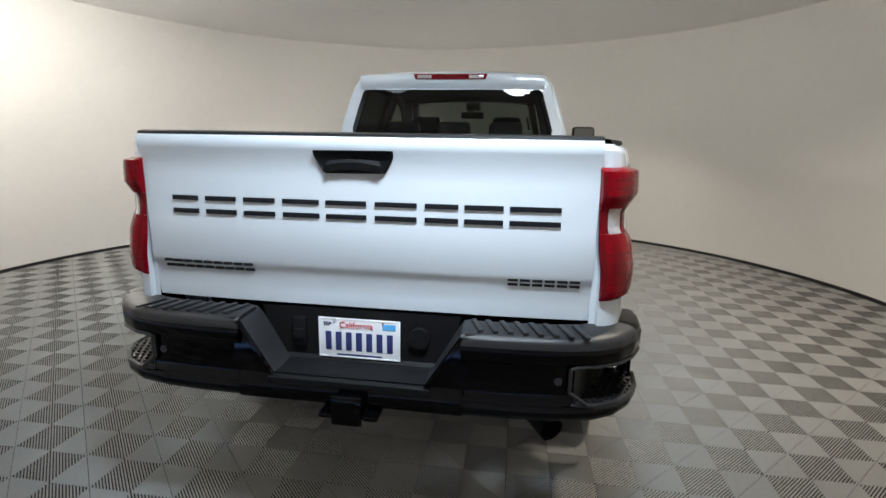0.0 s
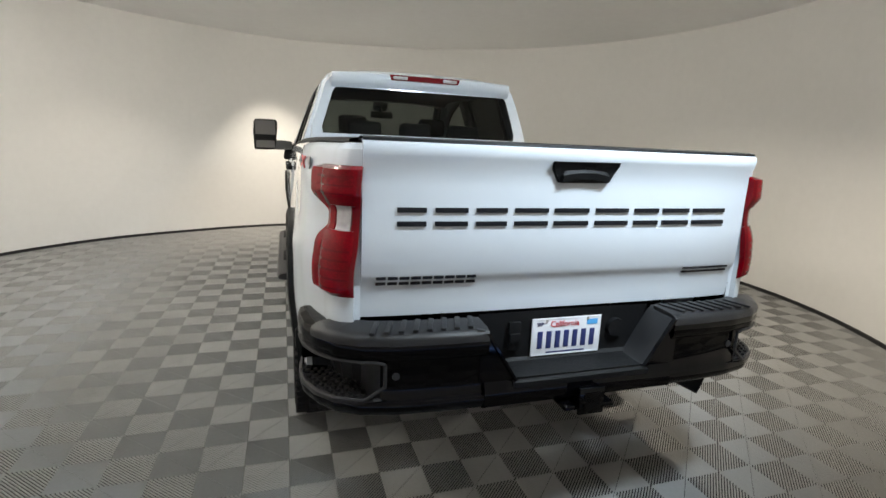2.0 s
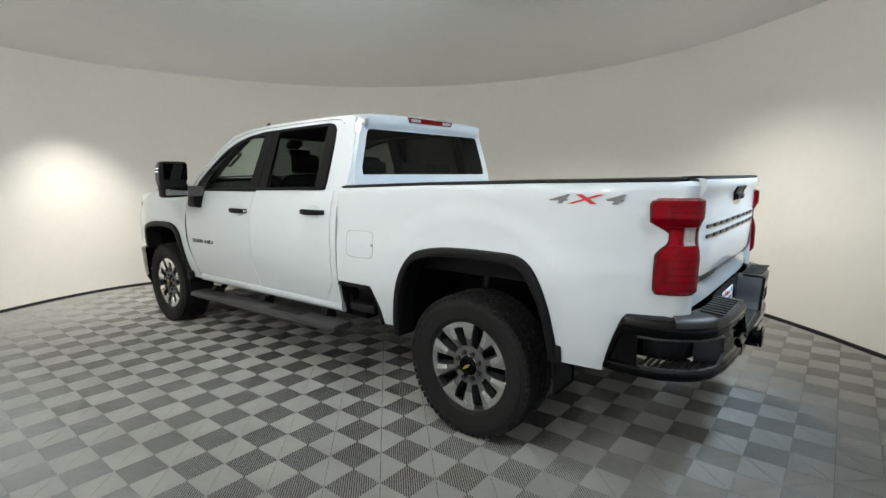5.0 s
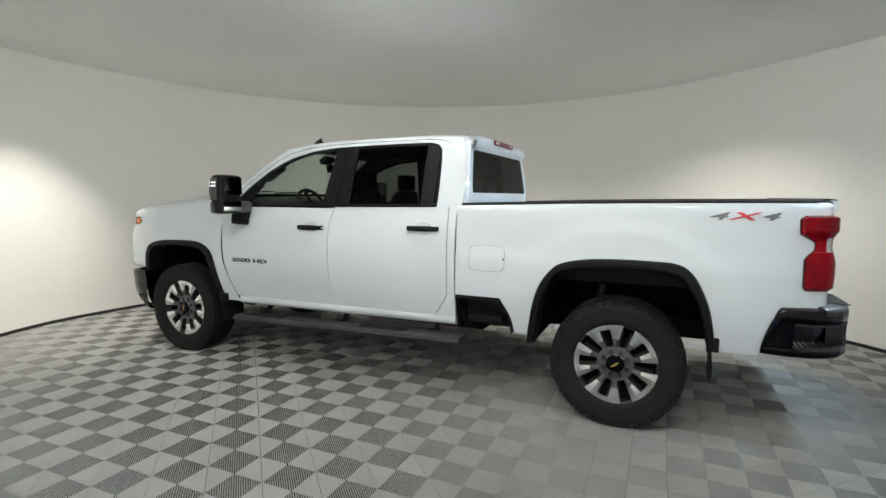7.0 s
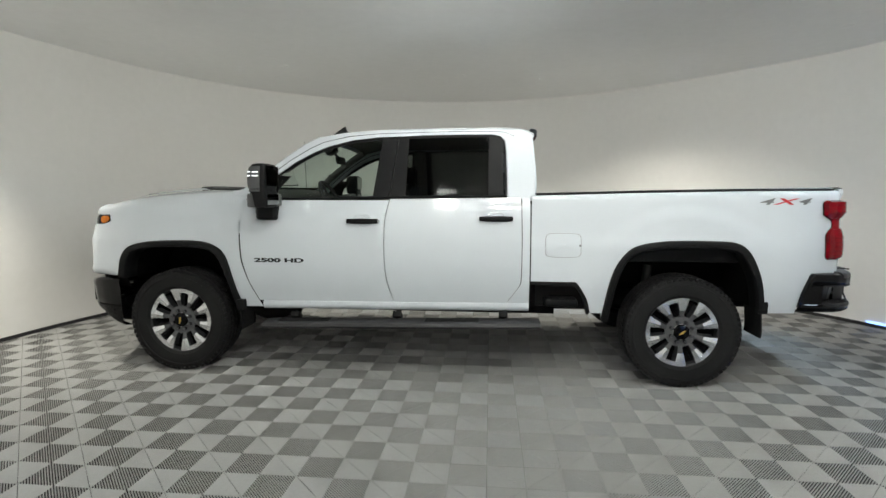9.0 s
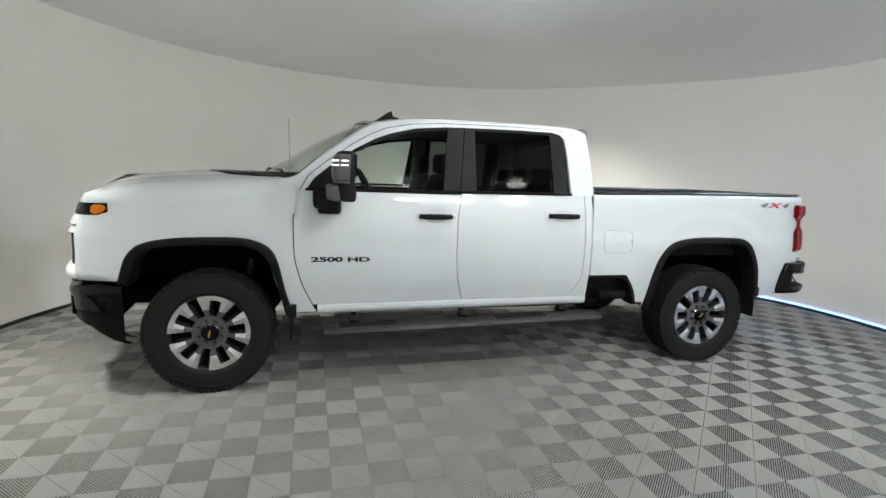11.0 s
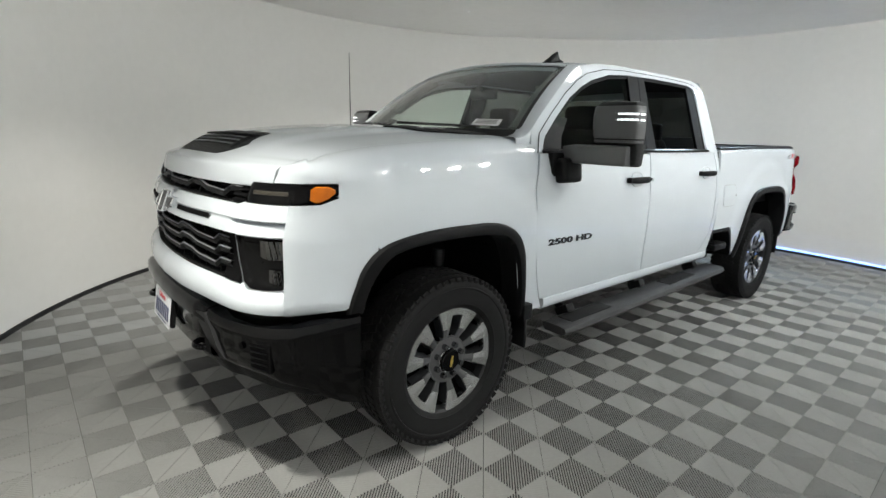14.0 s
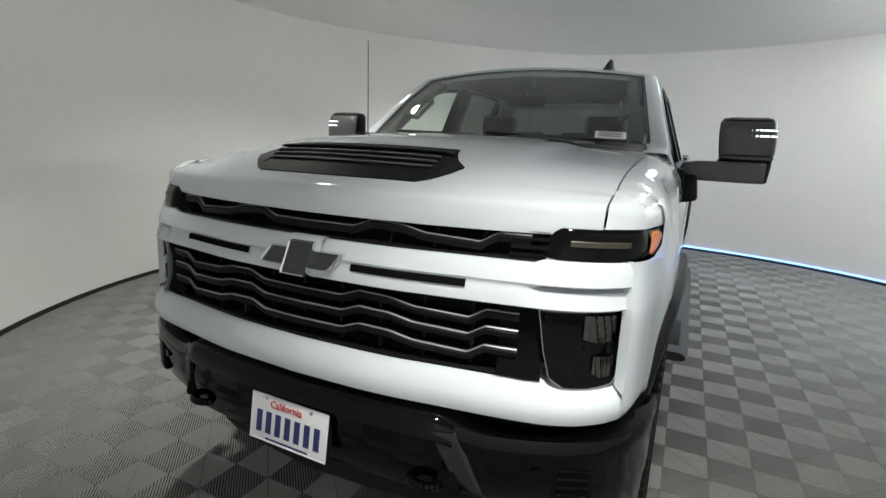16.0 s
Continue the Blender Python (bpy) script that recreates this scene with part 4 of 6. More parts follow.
def front_end():
    bm = bmesh.new()
    end = s_at_y(0.908)
    def moulding(s):
        o = 0.010 if abs(s) > S_LAMP else 0.0
        return [(1.104, -0.06), (1.100, -0.004), (1.106, 0.010), (1.130, 0.014 - o), (1.146, 0.011 - o), (1.152, 0.010 - 3 * o), (1.158, 0.012 - 0.6 * o), (1.164, 0.016), (1.196 + 0.8 * o, 0.012), (1.212 + o, 0.0), (1.214 + o, -0.06)]

    band(bm, -end, end, 70, moulding)
    nose = part("nose_bar", bm, PAINT, TRUCK, "white body-coloured grille bar")
    for a, b in ((0.185, 0.52), (-0.205, -0.54)):
        bm = bmesh.new()
        band(bm, s_at_y(a), s_at_y(b), 10, lambda s: [(1.138, 0.0145), (1.139, 0.018), (1.157, 0.019), (1.158, 0.0145)])
        part("bar_slot", bm, DARK, nose)
    # painted corners and lower lip
    arch = table(FRONT_ARCH)

    skirt = table([(0.785, -0.02), (0.792, -0.008), (0.806, 0.020), (0.835, 0.031), (0.865, 0.030), (0.89, 0.031), (1.09, 0.030), (1.19, 0.016), (1.3, 0.012)])

    def corner(bm):
        cols = []
        s0, s1 = s_at_y(0.900), s_at_x(4.462)
        for s in steps(s0, s1, 30):
            x, f = front(s, 1.0).x, (s - s0) / (s1 - s0)
            zl = 0.785 if x > 4.59 else max(0.785, arch(x) - 0.012)
            zh = 1.226 + 0.028 * min(1, max(0, (4.70 - x) / 0.08)) if x > 4.62 else 1.050 + (x - 4.45) / 0.17 * 0.208
            fade = max(0, 1 - f * 1.3)
            rows = steps(zl + 0.010, max(zh, zl + 0.015), 26)
            outs = [0.004 + fade * (skirt(z) - 0.004) for z in rows]
            if not cols:
                cols.append([front(s, zl + 0.002, -0.032)] + [front(s - 0.003 * (z > 0.89), z, o - (0.03 if z > 0.89 else 0.002)) for z, o in zip(rows, outs)])
            col = [front(s, zl + 0.002, -0.03)] + [front(s, z, o) for z, o in zip(rows, outs)]
            cols.append(col)
        grid_mesh(bm, cols)

    both("front_corner_panel", corner, PAINT, TRUCK)
    bm = bmesh.new()
    band(bm, -s_at_y(0.908), s_at_y(0.908), 70, lambda s: [(0.908 - 0.012 * (abs(s) > 0.76), -0.05), (0.905 - 0.012 * (abs(s) > 0.76), -0.012), (0.895 - 0.010 * (abs(s) > 0.76), 0.004), (0.865, 0.022), (0.835, 0.028), (0.806, 0.018), (0.792, -0.01), (0.79, -0.06)])
    part("front_lip", bm, PAINT, TRUCK)
    # fender tips over the headlights

    def tip(bm):
        g = []
        for f in steps(0, 1, 14):
            s = s_at_y(0.836) + (s_at_x(4.616) - s_at_y(0.836)) * f
            x = 4.815 + (4.616 - 4.815) * f
            w = min(1, f * 3.5)
            hx = hood_x(HOOD_HALF)[1]
            low = Vector((hx, HOOD_HALF + 0.004, 1.304)).lerp(front(s, 1.306, 0.003), w)
            edge = Vector((hx - 0.018, HOOD_HALF + 0.004, 1.340)).lerp(front(s, 1.338 - 0.018 * f, 0.003), w)
            x = hx - 0.055 + (4.616 - hx + 0.055) * f
            top = Vector((x, HOOD_HALF + 0.003, hood_height(x, HOOD_HALF)))
            col = [low - Vector((0.03, 0.02, 0)), low, edge]
            for k in (0.2, 0.4, 0.6, 0.8, 1.0):
                a = k * math.pi / 2
                p = edge.lerp(top, (1 - math.cos(a)) ** 0.9)
                p.z = edge.z + (top.z - edge.z) * math.sin(a) ** 0.85
                col.append(p)
            g.append(col)
        grid_mesh(bm, g)

    both("fender_tip", tip, PAINT, TRUCK)
    bm = bmesh.new()
    end = s_at_x(4.55)
    band(bm, -end, end, 60, lambda s: [(0.68, -0.10), (0.74, -0.07), (0.83, -0.05)])
    part("bumper_filler", bm, DARK, TRUCK)
    # hood
    bm = bmesh.new()
    grid_mesh(bm, [[hood_point(s, y) for y in steps(-HOOD_HALF + 0.002, HOOD_HALF - 0.002, 72)] for s in steps(0, 0.94, 46) + [0.955, 0.967, 0.974, 0.978, 0.982, 0.985, 0.988, 0.992, 0.996, 1.0]], back=(0, 0, -0.02))
    hood = part("hood", bm, PAINT, TRUCK, "white sculpted hood with central scoop")

    # scoop
    def on_hood(x, y, up):
        return Vector((x, y, hood_height(x, y) + up))

    bm = bmesh.new()
    rows = []
    for x, half in ((4.878, 0.30), (4.863, 0.335), (4.82, 0.385), (4.785, 0.41), (4.75, 0.375), (4.69, 0.345), (4.65, 0.335)):
        rows.append([on_hood(x - 0.025 * (y / 0.4) ** 2, y, 0.0035) for y in steps(-half, half, 30)])
    grid_mesh(bm, rows, back=(0, 0, -0.01))
    scoop = part("hood_scoop", bm, BLACK, hood, "black plastic hood scoop")
    bm = bmesh.new()
    cols = []
    for y in steps(-0.345, 0.345, 32):
        x = 4.730 - 0.025 * (y / 0.4) ** 2
        z = hood_height(x - 0.03, y)
        e = 0.55 if abs(y) < 0.33 else 0.25
        cols.append([(x + dx, y, z + dz * e) for dx, dz in ((-0.12, 0.004), (-0.06, 0.014), (-0.01, 0.020), (0.008, 0.017), (0.010, 0.011), (-0.02, 0.004))])
    grid_mesh(bm, cols)
    part("scoop_frame", bm, BLACK, scoop)
    for side in (1, -1):
        bm = bmesh.new()
        g = [[on_hood(x - 0.025 * (yy / 0.4) ** 2, side * yy, up) for yy, up in ((0.320, 0.004), (0.326, 0.012 - 0.005 * k), (0.336, 0.011 - 0.005 * k), (0.350, 0.003))] for k, x in ((0, 4.74), (0, 4.77), (0.5, 4.81), (1, 4.835))]
        grid_mesh(bm, g)
        part("scoop_cheek", bm, BLACK, scoop)
    for k in range(3):
        bm = bmesh.new()
        x0 = 4.752 + 0.030 * k
        cols = []
        for y in steps(-0.322, 0.322, 26):
            x = x0 - 0.025 * (y / 0.4) ** 2
            z = hood_height(x, y) + 0.011
            cols.append([(x + dx, y, z + dz) for dx, dz in ((-0.022, 0.001), (0.0, 0.002), (0.002, 0.0), (0.0, -0.003), (-0.018, -0.008))])
        grid_mesh(bm, cols)
        part("scoop_louvre", bm, GREYLINE, scoop)
    # rear hood vents
    for side in (1, -1):
        bm = bmesh.new()
        outline = [(4.10, 0.47), (3.86, 0.46), (3.66, 0.52), (3.60, 0.74), (3.75, 0.70), (3.96, 0.58)]
        pts = along([(x, y, 0) for x, y in outline + outline[:1]], 36)[:-1]
        c = Vector((3.80, 0.58, 0))
        rows = []
        for f, up in ((1.0, -0.004), (0.985, 0.008), (0.90, 0.009), (0.5, 0.009), (0.05, 0.009)):
            rows.append([on_hood(c.x + (p.x - c.x) * f, c.y + (p.y - c.y) * f, up) for p in pts])
        grid_mesh(bm, rows, close=True)
        if side < 0:
            mirror_y(bm)
        vent = part("hood_vent", bm, BLACK, hood, "black hood vent insert")
        for k in range(3):
            bm = bmesh.new()
            x = 3.92 - 0.055 * k
            box(bm, (x, side * (0.545 + 0.02 * k), hood_height(x, 0.55) + 0.010), (0.030, 0.045, 0.006), rot=(0, 0, side * 12), bevel=0.002)
            part("vent_slat", bm, GREYLINE, vent)


def grille():
    def wave(y):
        """Steps up and down along the bars, as the bars are moulded."""
        return table([(0, -0.006), (0.15, -0.006), (0.21, 0.016), (0.31, 0.012), (0.38, -0.004), (0.535, -0.013), (0.58, 0.014), (0.75, 0.012)])(abs(y))

    def backing(bm, z0, z1, yw, deep):
        band(bm, -s_at_y(yw), s_at_y(yw), 40, lambda s: [(z, deep) for z in steps(z0, z1, 4)])

    lower = new("main_grille")
    upper = new("upper_grille")
    for ob, lb in ((lower, "black mesh grille with grey-edged wavy bars"), (upper, "black upper grille slot")):
        ob.parent, ob["label"] = TRUCK, lb
    for ob, z0, z1, yw, bars in ((lower, 0.905, 1.106, 0.73, (1.056, 1.010, 0.958)), (upper, 1.210, 1.292, 0.71, (1.252,))):
        bm = bmesh.new()
        backing(bm, z0, z1, yw, -0.055)
        part("grille_backing", bm, DARK, ob)
        # surround
        bm = bmesh.new()
        for z, dz in ((z0, 0.008), (z1, -0.008)):
            band(bm, -s_at_y(yw), s_at_y(yw), 40, lambda s: [(z, -0.03), (z, -0.010), (z + dz, -0.010), (z + dz, -0.05)])
        part("grille_frame", bm, BLACK, ob)
        for zb in bars:
            bm = bmesh.new()
            band(bm, -s_at_y(0.665), s_at_y(0.665), 200, lambda s: [(zb + wave(FY(abs(s))) + d, o) for d, o in ((0.012, -0.05), (0.012, -0.012), (0.004, -0.004), (-0.012, -0.012), (-0.018, -0.05))])
            bar = part("grille_bar", bm, BLACK, ob)
            bm = bmesh.new()
            band(bm, -s_at_y(0.665), s_at_y(0.665), 200, lambda s: [(zb + wave(FY(abs(s))) + d, o) for d, o in ((0.0128, -0.013), (0.0133, -0.0065), (0.0106, -0.004), (0.0098, -0.007))])
            part("bar_edge", bm, GREYLINE, bar, "thin grey bar edge")
        for k in range(-4, 5):
            bm = bmesh.new()
            s = s_at_y(0.135 * k)
            grid_mesh(bm, [[front(s + d, z, o) for d, o in ((-0.004, -0.05), (-0.004, -0.030), (0.004, -0.030), (0.004, -0.05))] for z in steps(z0, z1, 3)])
            part("grille_divider", bm, BLACK, ob)
        for side in (1, -1):
            bm = bmesh.new()
            grid_mesh(bm, [[front(side * s, z, -0.012 - 0.01 * math.cos(z * 300)) for s in steps(s_at_y(0.615), s_at_y(yw), 6)] for z in steps(z0 + 0.004, z1 - 0.004, 10)])
            part("grille_end", bm, DARK, ob)
    # plain emblem plate on the bar
    emblem = new("front_emblem")
    emblem.parent, emblem["label"] = TRUCK, "plain dark emblem plate with bright rim"
    for shape, lift in (([(-0.150, -0.024), (-0.118, 0.026), (0.150, 0.026), (0.118, -0.024)], 0.0), ([(-0.050, -0.048), (-0.040, 0.050), (0.050, 0.050), (0.040, -0.048)], 0.004)):
        pts = along([(y, z, 0) for y, z in shape + shape[:1]], 40)[:-1]
        bm = bmesh.new()
        grid_mesh(bm, [[front(s_at_y(p.x * f + 0.012), 1.156 + p.y * f, o + lift) for p in pts] for f, o in ((1.0, 0.005), (1.0, 0.034), (0.975, 0.038), (0.93, 0.036), (0.90, 0.032))], close=True)
        rim = part("emblem_rim", bm, CHROME, emblem, "bright bevelled rim")
        bm = bmesh.new()
        grid_mesh(bm, [[front(s_at_y(p.x * f + 0.012), 1.156 + p.y * f, 0.0335 + lift) for p in pts] for f in (0.92, 0.5, 0.02)], close=True)
        part("emblem_face", bm, GUNMETAL, rim)


    bm = bmesh.new()
    grid_mesh(bm, [[front(s_at_y(y + 0.012), 1.156 + z, o) for y in (-0.066, -0.058, 0.0, 0.058, 0.066)] for z, o in ((-0.02, 0.0), (-0.018, 0.026), (0.054, 0.026), (0.060, 0.020), (0.060, -0.04))])
    part("emblem_block", bm, PAINT, emblem, "white raised block behind the emblem")


def front_lamps():
    for side in (1, -1):
        lamp = new("headlight")
        lamp.parent, lamp["label"] = TRUCK, "slim smoked headlight with amber end"
        s0, s1, s2 = s_at_y(0.69), s_at_x(4.745), s_at_x(4.622)

        def strip(a, b, n, rows):
            bm = bmesh.new()
            grid_mesh(bm, [[front(side * s, z, o) for z, o in rows] for s in steps(a, b, n)])
            return bm

        lens = [(1.222, -0.03), (1.226, 0.001), (1.24, 0.005), (1.29, 0.004), (1.302, -0.002), (1.305, -0.03)]
        bm = bmesh.new()
        grid_mesh(bm, [[front(side * s, z, o - 0.026 * max(0, 1 - (s - s0) / 0.05)) for z, o in lens] for s in steps(s0, s1, 24)])
        part("lens", bm, SMOKE, lamp, "smoked clear lens")
        bm = bmesh.new()
        g = []
        for f in steps(0, 1, 12):
            zl, zh, e = 1.226 + 0.034 * max(0, f - 0.35) / 0.65, 1.303 - 0.004 * f, 0.0 if f < 0.95 else -0.006
            g.append([front(side * (s1 + (s2 - s1) * f), z, o + e) for z, o in ((zl, -0.02), (zl + 0.004, 0.002), (zl + 0.016, 0.006), (zh - 0.014, 0.006), (zh - 0.003, 0.001), (zh, -0.02))])
        grid_mesh(bm, g)
        part("lens_end", bm, SMOKE, lamp)
        bm = bmesh.new()
        g = []
        for f in steps(0.06, 0.80, 10):
            c = 0.010 * max(0, 1 - (f - 0.06) / 0.14) + 0.010 * max(0, (f - 0.62) / 0.18)
            zl, zh = 1.233 + 0.034 * max(0, f - 0.35) / 0.65 + c, 1.296 - 0.003 * f - c
            g.append([front(side * (s1 + (s2 - s1) * f), z, o) for z, o in ((zl, 0.003), (zl + 0.003, 0.0085), (zl + 0.014, 0.0095), (zh - 0.014, 0.0095), (zh - 0.003, 0.0085), (zh, 0.003))])
        grid_mesh(bm, g)
        part("turn_signal", bm, AMBER, lamp, "amber turn signal")
        part("light_bar", strip(s_at_y(0.76), s_at_y(0.895), 10, [(1.258, 0.004), (1.260, 0.0062), (1.264, 0.0052), (1.267, 0.0062), (1.272, 0.0060), (1.274, 0.004)]), LAMPBAR, lamp)
        low = new("lower_lamp")
        low.parent, low["label"] = TRUCK, "smoked stacked lower headlamp in a black pocket"
        a, b = s_at_y(0.712), s_at_y(0.910)
        shape = [(0.0, 1.100), (0.5, 1.101), (1.0, 1.100), (1.0, 1.0), (0.985, 0.935), (0.90, 0.898), (0.60, 0.891), (0.32, 0.893), (0.16, 0.918), (0.08, 0.985)]
        pts = along([(f * (b - a), z, 0) for f, z in shape + shape[:1]], 72)[:-1]
        mid = Vector(((b - a) * 0.52, 1.0, 0))

        def lens_ring(f, out):
            return [front(side * (a + mid.x + (p.x - mid.x) * f), mid.y + (p.y - mid.y) * f, out) for p in pts]

        bm = bmesh.new()
        grid_mesh(bm, [lens_ring(f, o) for f, o in ((1.0, -0.03), (0.985, -0.006), (0.96, -0.007), (0.90, -0.014), (0.6, -0.019), (0.3, -0.020), (0.02, -0.020))], close=True)
        part("lens", bm, SMOKE, low)
        bm = bmesh.new()
        grid_mesh(bm, [lens_ring(f, o) for f, o in ((1.0, -0.02), (1.0, -0.003), (0.984, -0.003), (0.982, -0.02))], close=True)
        part("lens_edge", bm, GREYLINE, low)
        for z0, z1, f0 in ((1.014, 1.086, 0.50), (0.918, 0.975, 0.64)):
            bm = bmesh.new()
            g = []
            for f in steps(f0, 0.955, 26):
                e = (f - f0) / (0.955 - f0)
                g.append([front(side * (a + (b - a) * f), z, -0.0105 - 0.004 * abs(2 * e - 1) ** 2 + 0.0045 * math.sin(e * 30 + z * 60) * math.sin(math.pi * e)) for z in steps(z0 + 0.010 * max(0, 1 - 4 * e), z1, 6)])
            grid_mesh(bm, g)
            part("reflector", bm, REFLECTOR, low, "faceted lamp reflector")


def front_bumper():
    plan = [(5.068, 0.0), (5.064, 0.2), (5.050, 0.40), (5.040, 0.48), (5.005, 0.55), (4.99, 0.62), (4.962, 0.72), (4.925, 0.82), (4.875, 0.90), (4.81, 0.957), (4.72, 0.988), (4.64, 1.001), (4.552, 1.008)]
    top = table([(0, 0.772), (0.48, 0.772), (0.555, 0.742), (0.62, 0.735), (0.80, 0.742), (0.95, 0.752), (1.01, 0.765)])
    low = soft_table([(0, 0.525), (0.5, 0.52), (0.8, 0.53), (0.957, 0.50), (0.99, 0.44), (1.008, 0.37)])
    pts = along([(x, y, 0) for x, y in plan], 48)
    full = [Vector((p.x, -p.y, 0)) for p in pts[:0:-1]] + pts
    bm = bmesh.new()
    cols = []
    for p in full:
        y = abs(p.y)
        t, b = top(y), low(y)
        f = max(0, min(1, (p.x - 4.60) / 0.3))
        mid = y < 0.52
        rows = [(-0.12 * f - 0.02, t + 0.015), (-0.05, t + 0.012), (-0.012, t + 0.004), (0.0, t - 0.016), (-0.002 if mid else -0.004, t - 0.05), (-0.012, t - 0.075), (-0.014, (t + b) / 2), (-0.024, b + 0.03), (-0.05, b), (-0.14, b - 0.01)]
        inx, iny = (1, 0) if y < 0.80 else (max(0, (1.008 - y) / 0.208), 1 - max(0, (1.008 - y) / 0.208))
        cols.append([(p.x + d * (0.25 + 0.75 * inx), math.copysign(y + d * iny * 0.6, p.y), z) for d, z in rows])
    grid_mesh(bm, cols)
    bumper = part("front_bumper", bm, GLOSS, TRUCK, "gloss black front bumper with angular corners")
    bm = bmesh.new()
    cols = []
    for p in [q for q in full if abs(q.y) < 0.545]:
        y = abs(p.y)
        t = top(y)
        f = max(0, min(1, (p.x - 4.60) / 0.3))
        inx, iny = (1, 0) if y < 0.80 else (max(0, (1.008 - y) / 0.208), 1 - max(0, (1.008 - y) / 0.208))
        cols.append([(p.x + d * (0.25 + 0.75 * inx), math.copysign(y + d * iny * 0.6, p.y), z + 0.003) for d, z in ((-0.10 * f - 0.02, t + 0.015), (-0.05, t + 0.013), (-0.010, t + 0.004), (0.004, t - 0.014), (0.006, t - 0.055), (-0.006, t - 0.064), (-0.02, t - 0.066))])
    grid_mesh(bm, cols)
    part("bumper_top_pad", bm, GLOSS, bumper, "gloss black bumper top")
    # lower air dam, tow hooks, side pockets
    bm = bmesh.new()
    grid_mesh(bm, [[(p.x - 0.06 - d - 0.05 * abs(p.y), p.y * 0.93, z) for d, z in ((0.0, 0.54), (0.02, 0.46), (0.06, 0.40), (0.2, 0.39))] for p in full[10:-10]])
    part("air_dam", bm, BLACK, bumper)
    for side in (1, -1):
        bm = bmesh.new()
        ring_ = [(5.015 + 0.032 * math.cos(a), side * 0.45 + 0.045 * math.sin(a), 0.575) for a in steps(-2.2, 2.2, 14)]
        for p, q in zip(ring_, ring_[1:]):
            tube(bm, p, q, 0.013, n=10)
        tube(bm, ring_[0], (4.92, side * 0.42, 0.58), 0.013, n=10)
        tube(bm, ring_[-1], (4.92, side * 0.48, 0.58), 0.013, n=10)
        part("tow_hook", bm, GLOSS, bumper, "black tow hook")
        bm = bmesh.new()
        grid_mesh(bm, [[(5.022 - 0.32 * (y - 0.36) ** 2 - 0.03 * (z < 0.54), side * y, z) for y in steps(0.36 + 0.0 * z, 0.52 + (0.66 - z) * 0.4, 8)] for z in (0.53, 0.56, 0.62, 0.665)])
        part("hook_recess", bm, DARK, bumper)
        bm = bmesh.new()
        grid_mesh(bm, [[(table([(0.4, 5.05), (0.48, 5.040), (0.55, 5.005), (0.62, 4.99), (0.72, 4.962)])(yc + w) - drop + o, side * (yc + w), z) for w, o in ((-0.032, -0.02), (-0.028, 0.006), (0.024, 0.008), (0.030, -0.01))] for yc, z, drop in ((0.505, 0.745, 0.0), (0.525, 0.69, 0.004), (0.56, 0.60, 0.012), (0.585, 0.545, 0.03), (0.59, 0.52, 0.06))])
        part("bumper_brace", bm, SATIN, bumper, "satin black diagonal brace")
        bm = bmesh.new()
        box(bm, (4.897, side * 0.832, 0.622), (0.02, 0.105, 0.125), rot=(0, 0, side * 26), bevel=0.008)
        vent = part("bumper_vent", bm, DARK, bumper)
        for k in range(5):
            bm = bmesh.new()
            box(bm, (4.901, side * 0.832, 0.574 + 0.024 * k), (0.024, 0.085, 0.009), rot=(0, 18, side * 26), bevel=0.003)
            part("vent_slat", bm, GLOSS, vent)
        bm = bmesh.new()
        tube(bm, (4.915, side * 0.735, 0.65), (4.9475, side * 0.745, 0.65), 0.014, n=20)
        part("parking_sensor", bm, GLOSS, bumper)
    return bumper


def number_plate(m, name, sticker, parent):
    plate = new(name)
    plate.parent, plate.matrix_local = parent, m
    plate["label"] = "white number plate with dark blue characters as bars"
    bm = bmesh.new()
    box(bm, (0, 0, 0), (0.305, 0.152, 0.003), bevel=0.0012)
    part("plate_sheet", bm, PLATEWHITE, plate)
    bm = bmesh.new()
    for k in range(2):
        box(bm, (0, 0.072 * (1 - 2 * k), 0.002), (0.300, 0.003, 0.003), bevel=0.001)
        box(bm, (0.149 * (1 - 2 * k), 0, 0.002), (0.003, 0.146, 0.003), bevel=0.001)
    part("plate_rim", bm, PLATEWHITE, plate)
    for k in range(7):
        bm = bmesh.new()
        box(bm, (-0.115 + 0.0383 * k, -0.012, 0.0022), (0.022, 0.070, 0.002), bevel=0.0006)
        part("character_bar", bm, PLATEBLUE, plate)
    letter_part("state_name", "California", 0.034, Matrix.Translation((-0.01, 0.050, 0.0018)), BADGERED, plate, "red script state name", 0.95)
    bm = bmesh.new()
    box(bm, (0, -0.064, 0.0018), (0.17, 0.006, 0.001))
    part("small_print_bar", bm, PLATEBLUE, plate)
    if sticker:
        letter_part("month_sticker", "SEP", 0.020, Matrix.Translation((-0.118, 0.052, 0.0018)), PLATEBLUE, plate)
        bm = bmesh.new()
        box(bm, (0.112, 0.051, 0.0022), (0.048, 0.022, 0.001))
        part("year_sticker", bm, STICKERBLUE, plate)
    for x in (-0.09, 0.09):
        for y in (0.065,):
            bm = bmesh.new()
            tube(bm, (x, y, 0), (x, y, 0.005), 0.005, n=10)
            part("screw", bm, CHROME, plate)


front_end()
grille()
front_lamps()
BUMPER = front_bumper()
number_plate(Matrix.Translation((5.076, 0.0, 0.632)) @ pose(0, 0, 0, 90, 0, 90) @ pose(0, 0, 0, -8, 0, 0), "front_number_plate", False, TRUCK)
bm = bmesh.new()
box(bm, (5.058, 0, 0.628), (0.02, 0.30, 0.14), rot=(0, -8, 0), bevel=0.006)
part("plate_bracket", bm, BLACK, TRUCK)


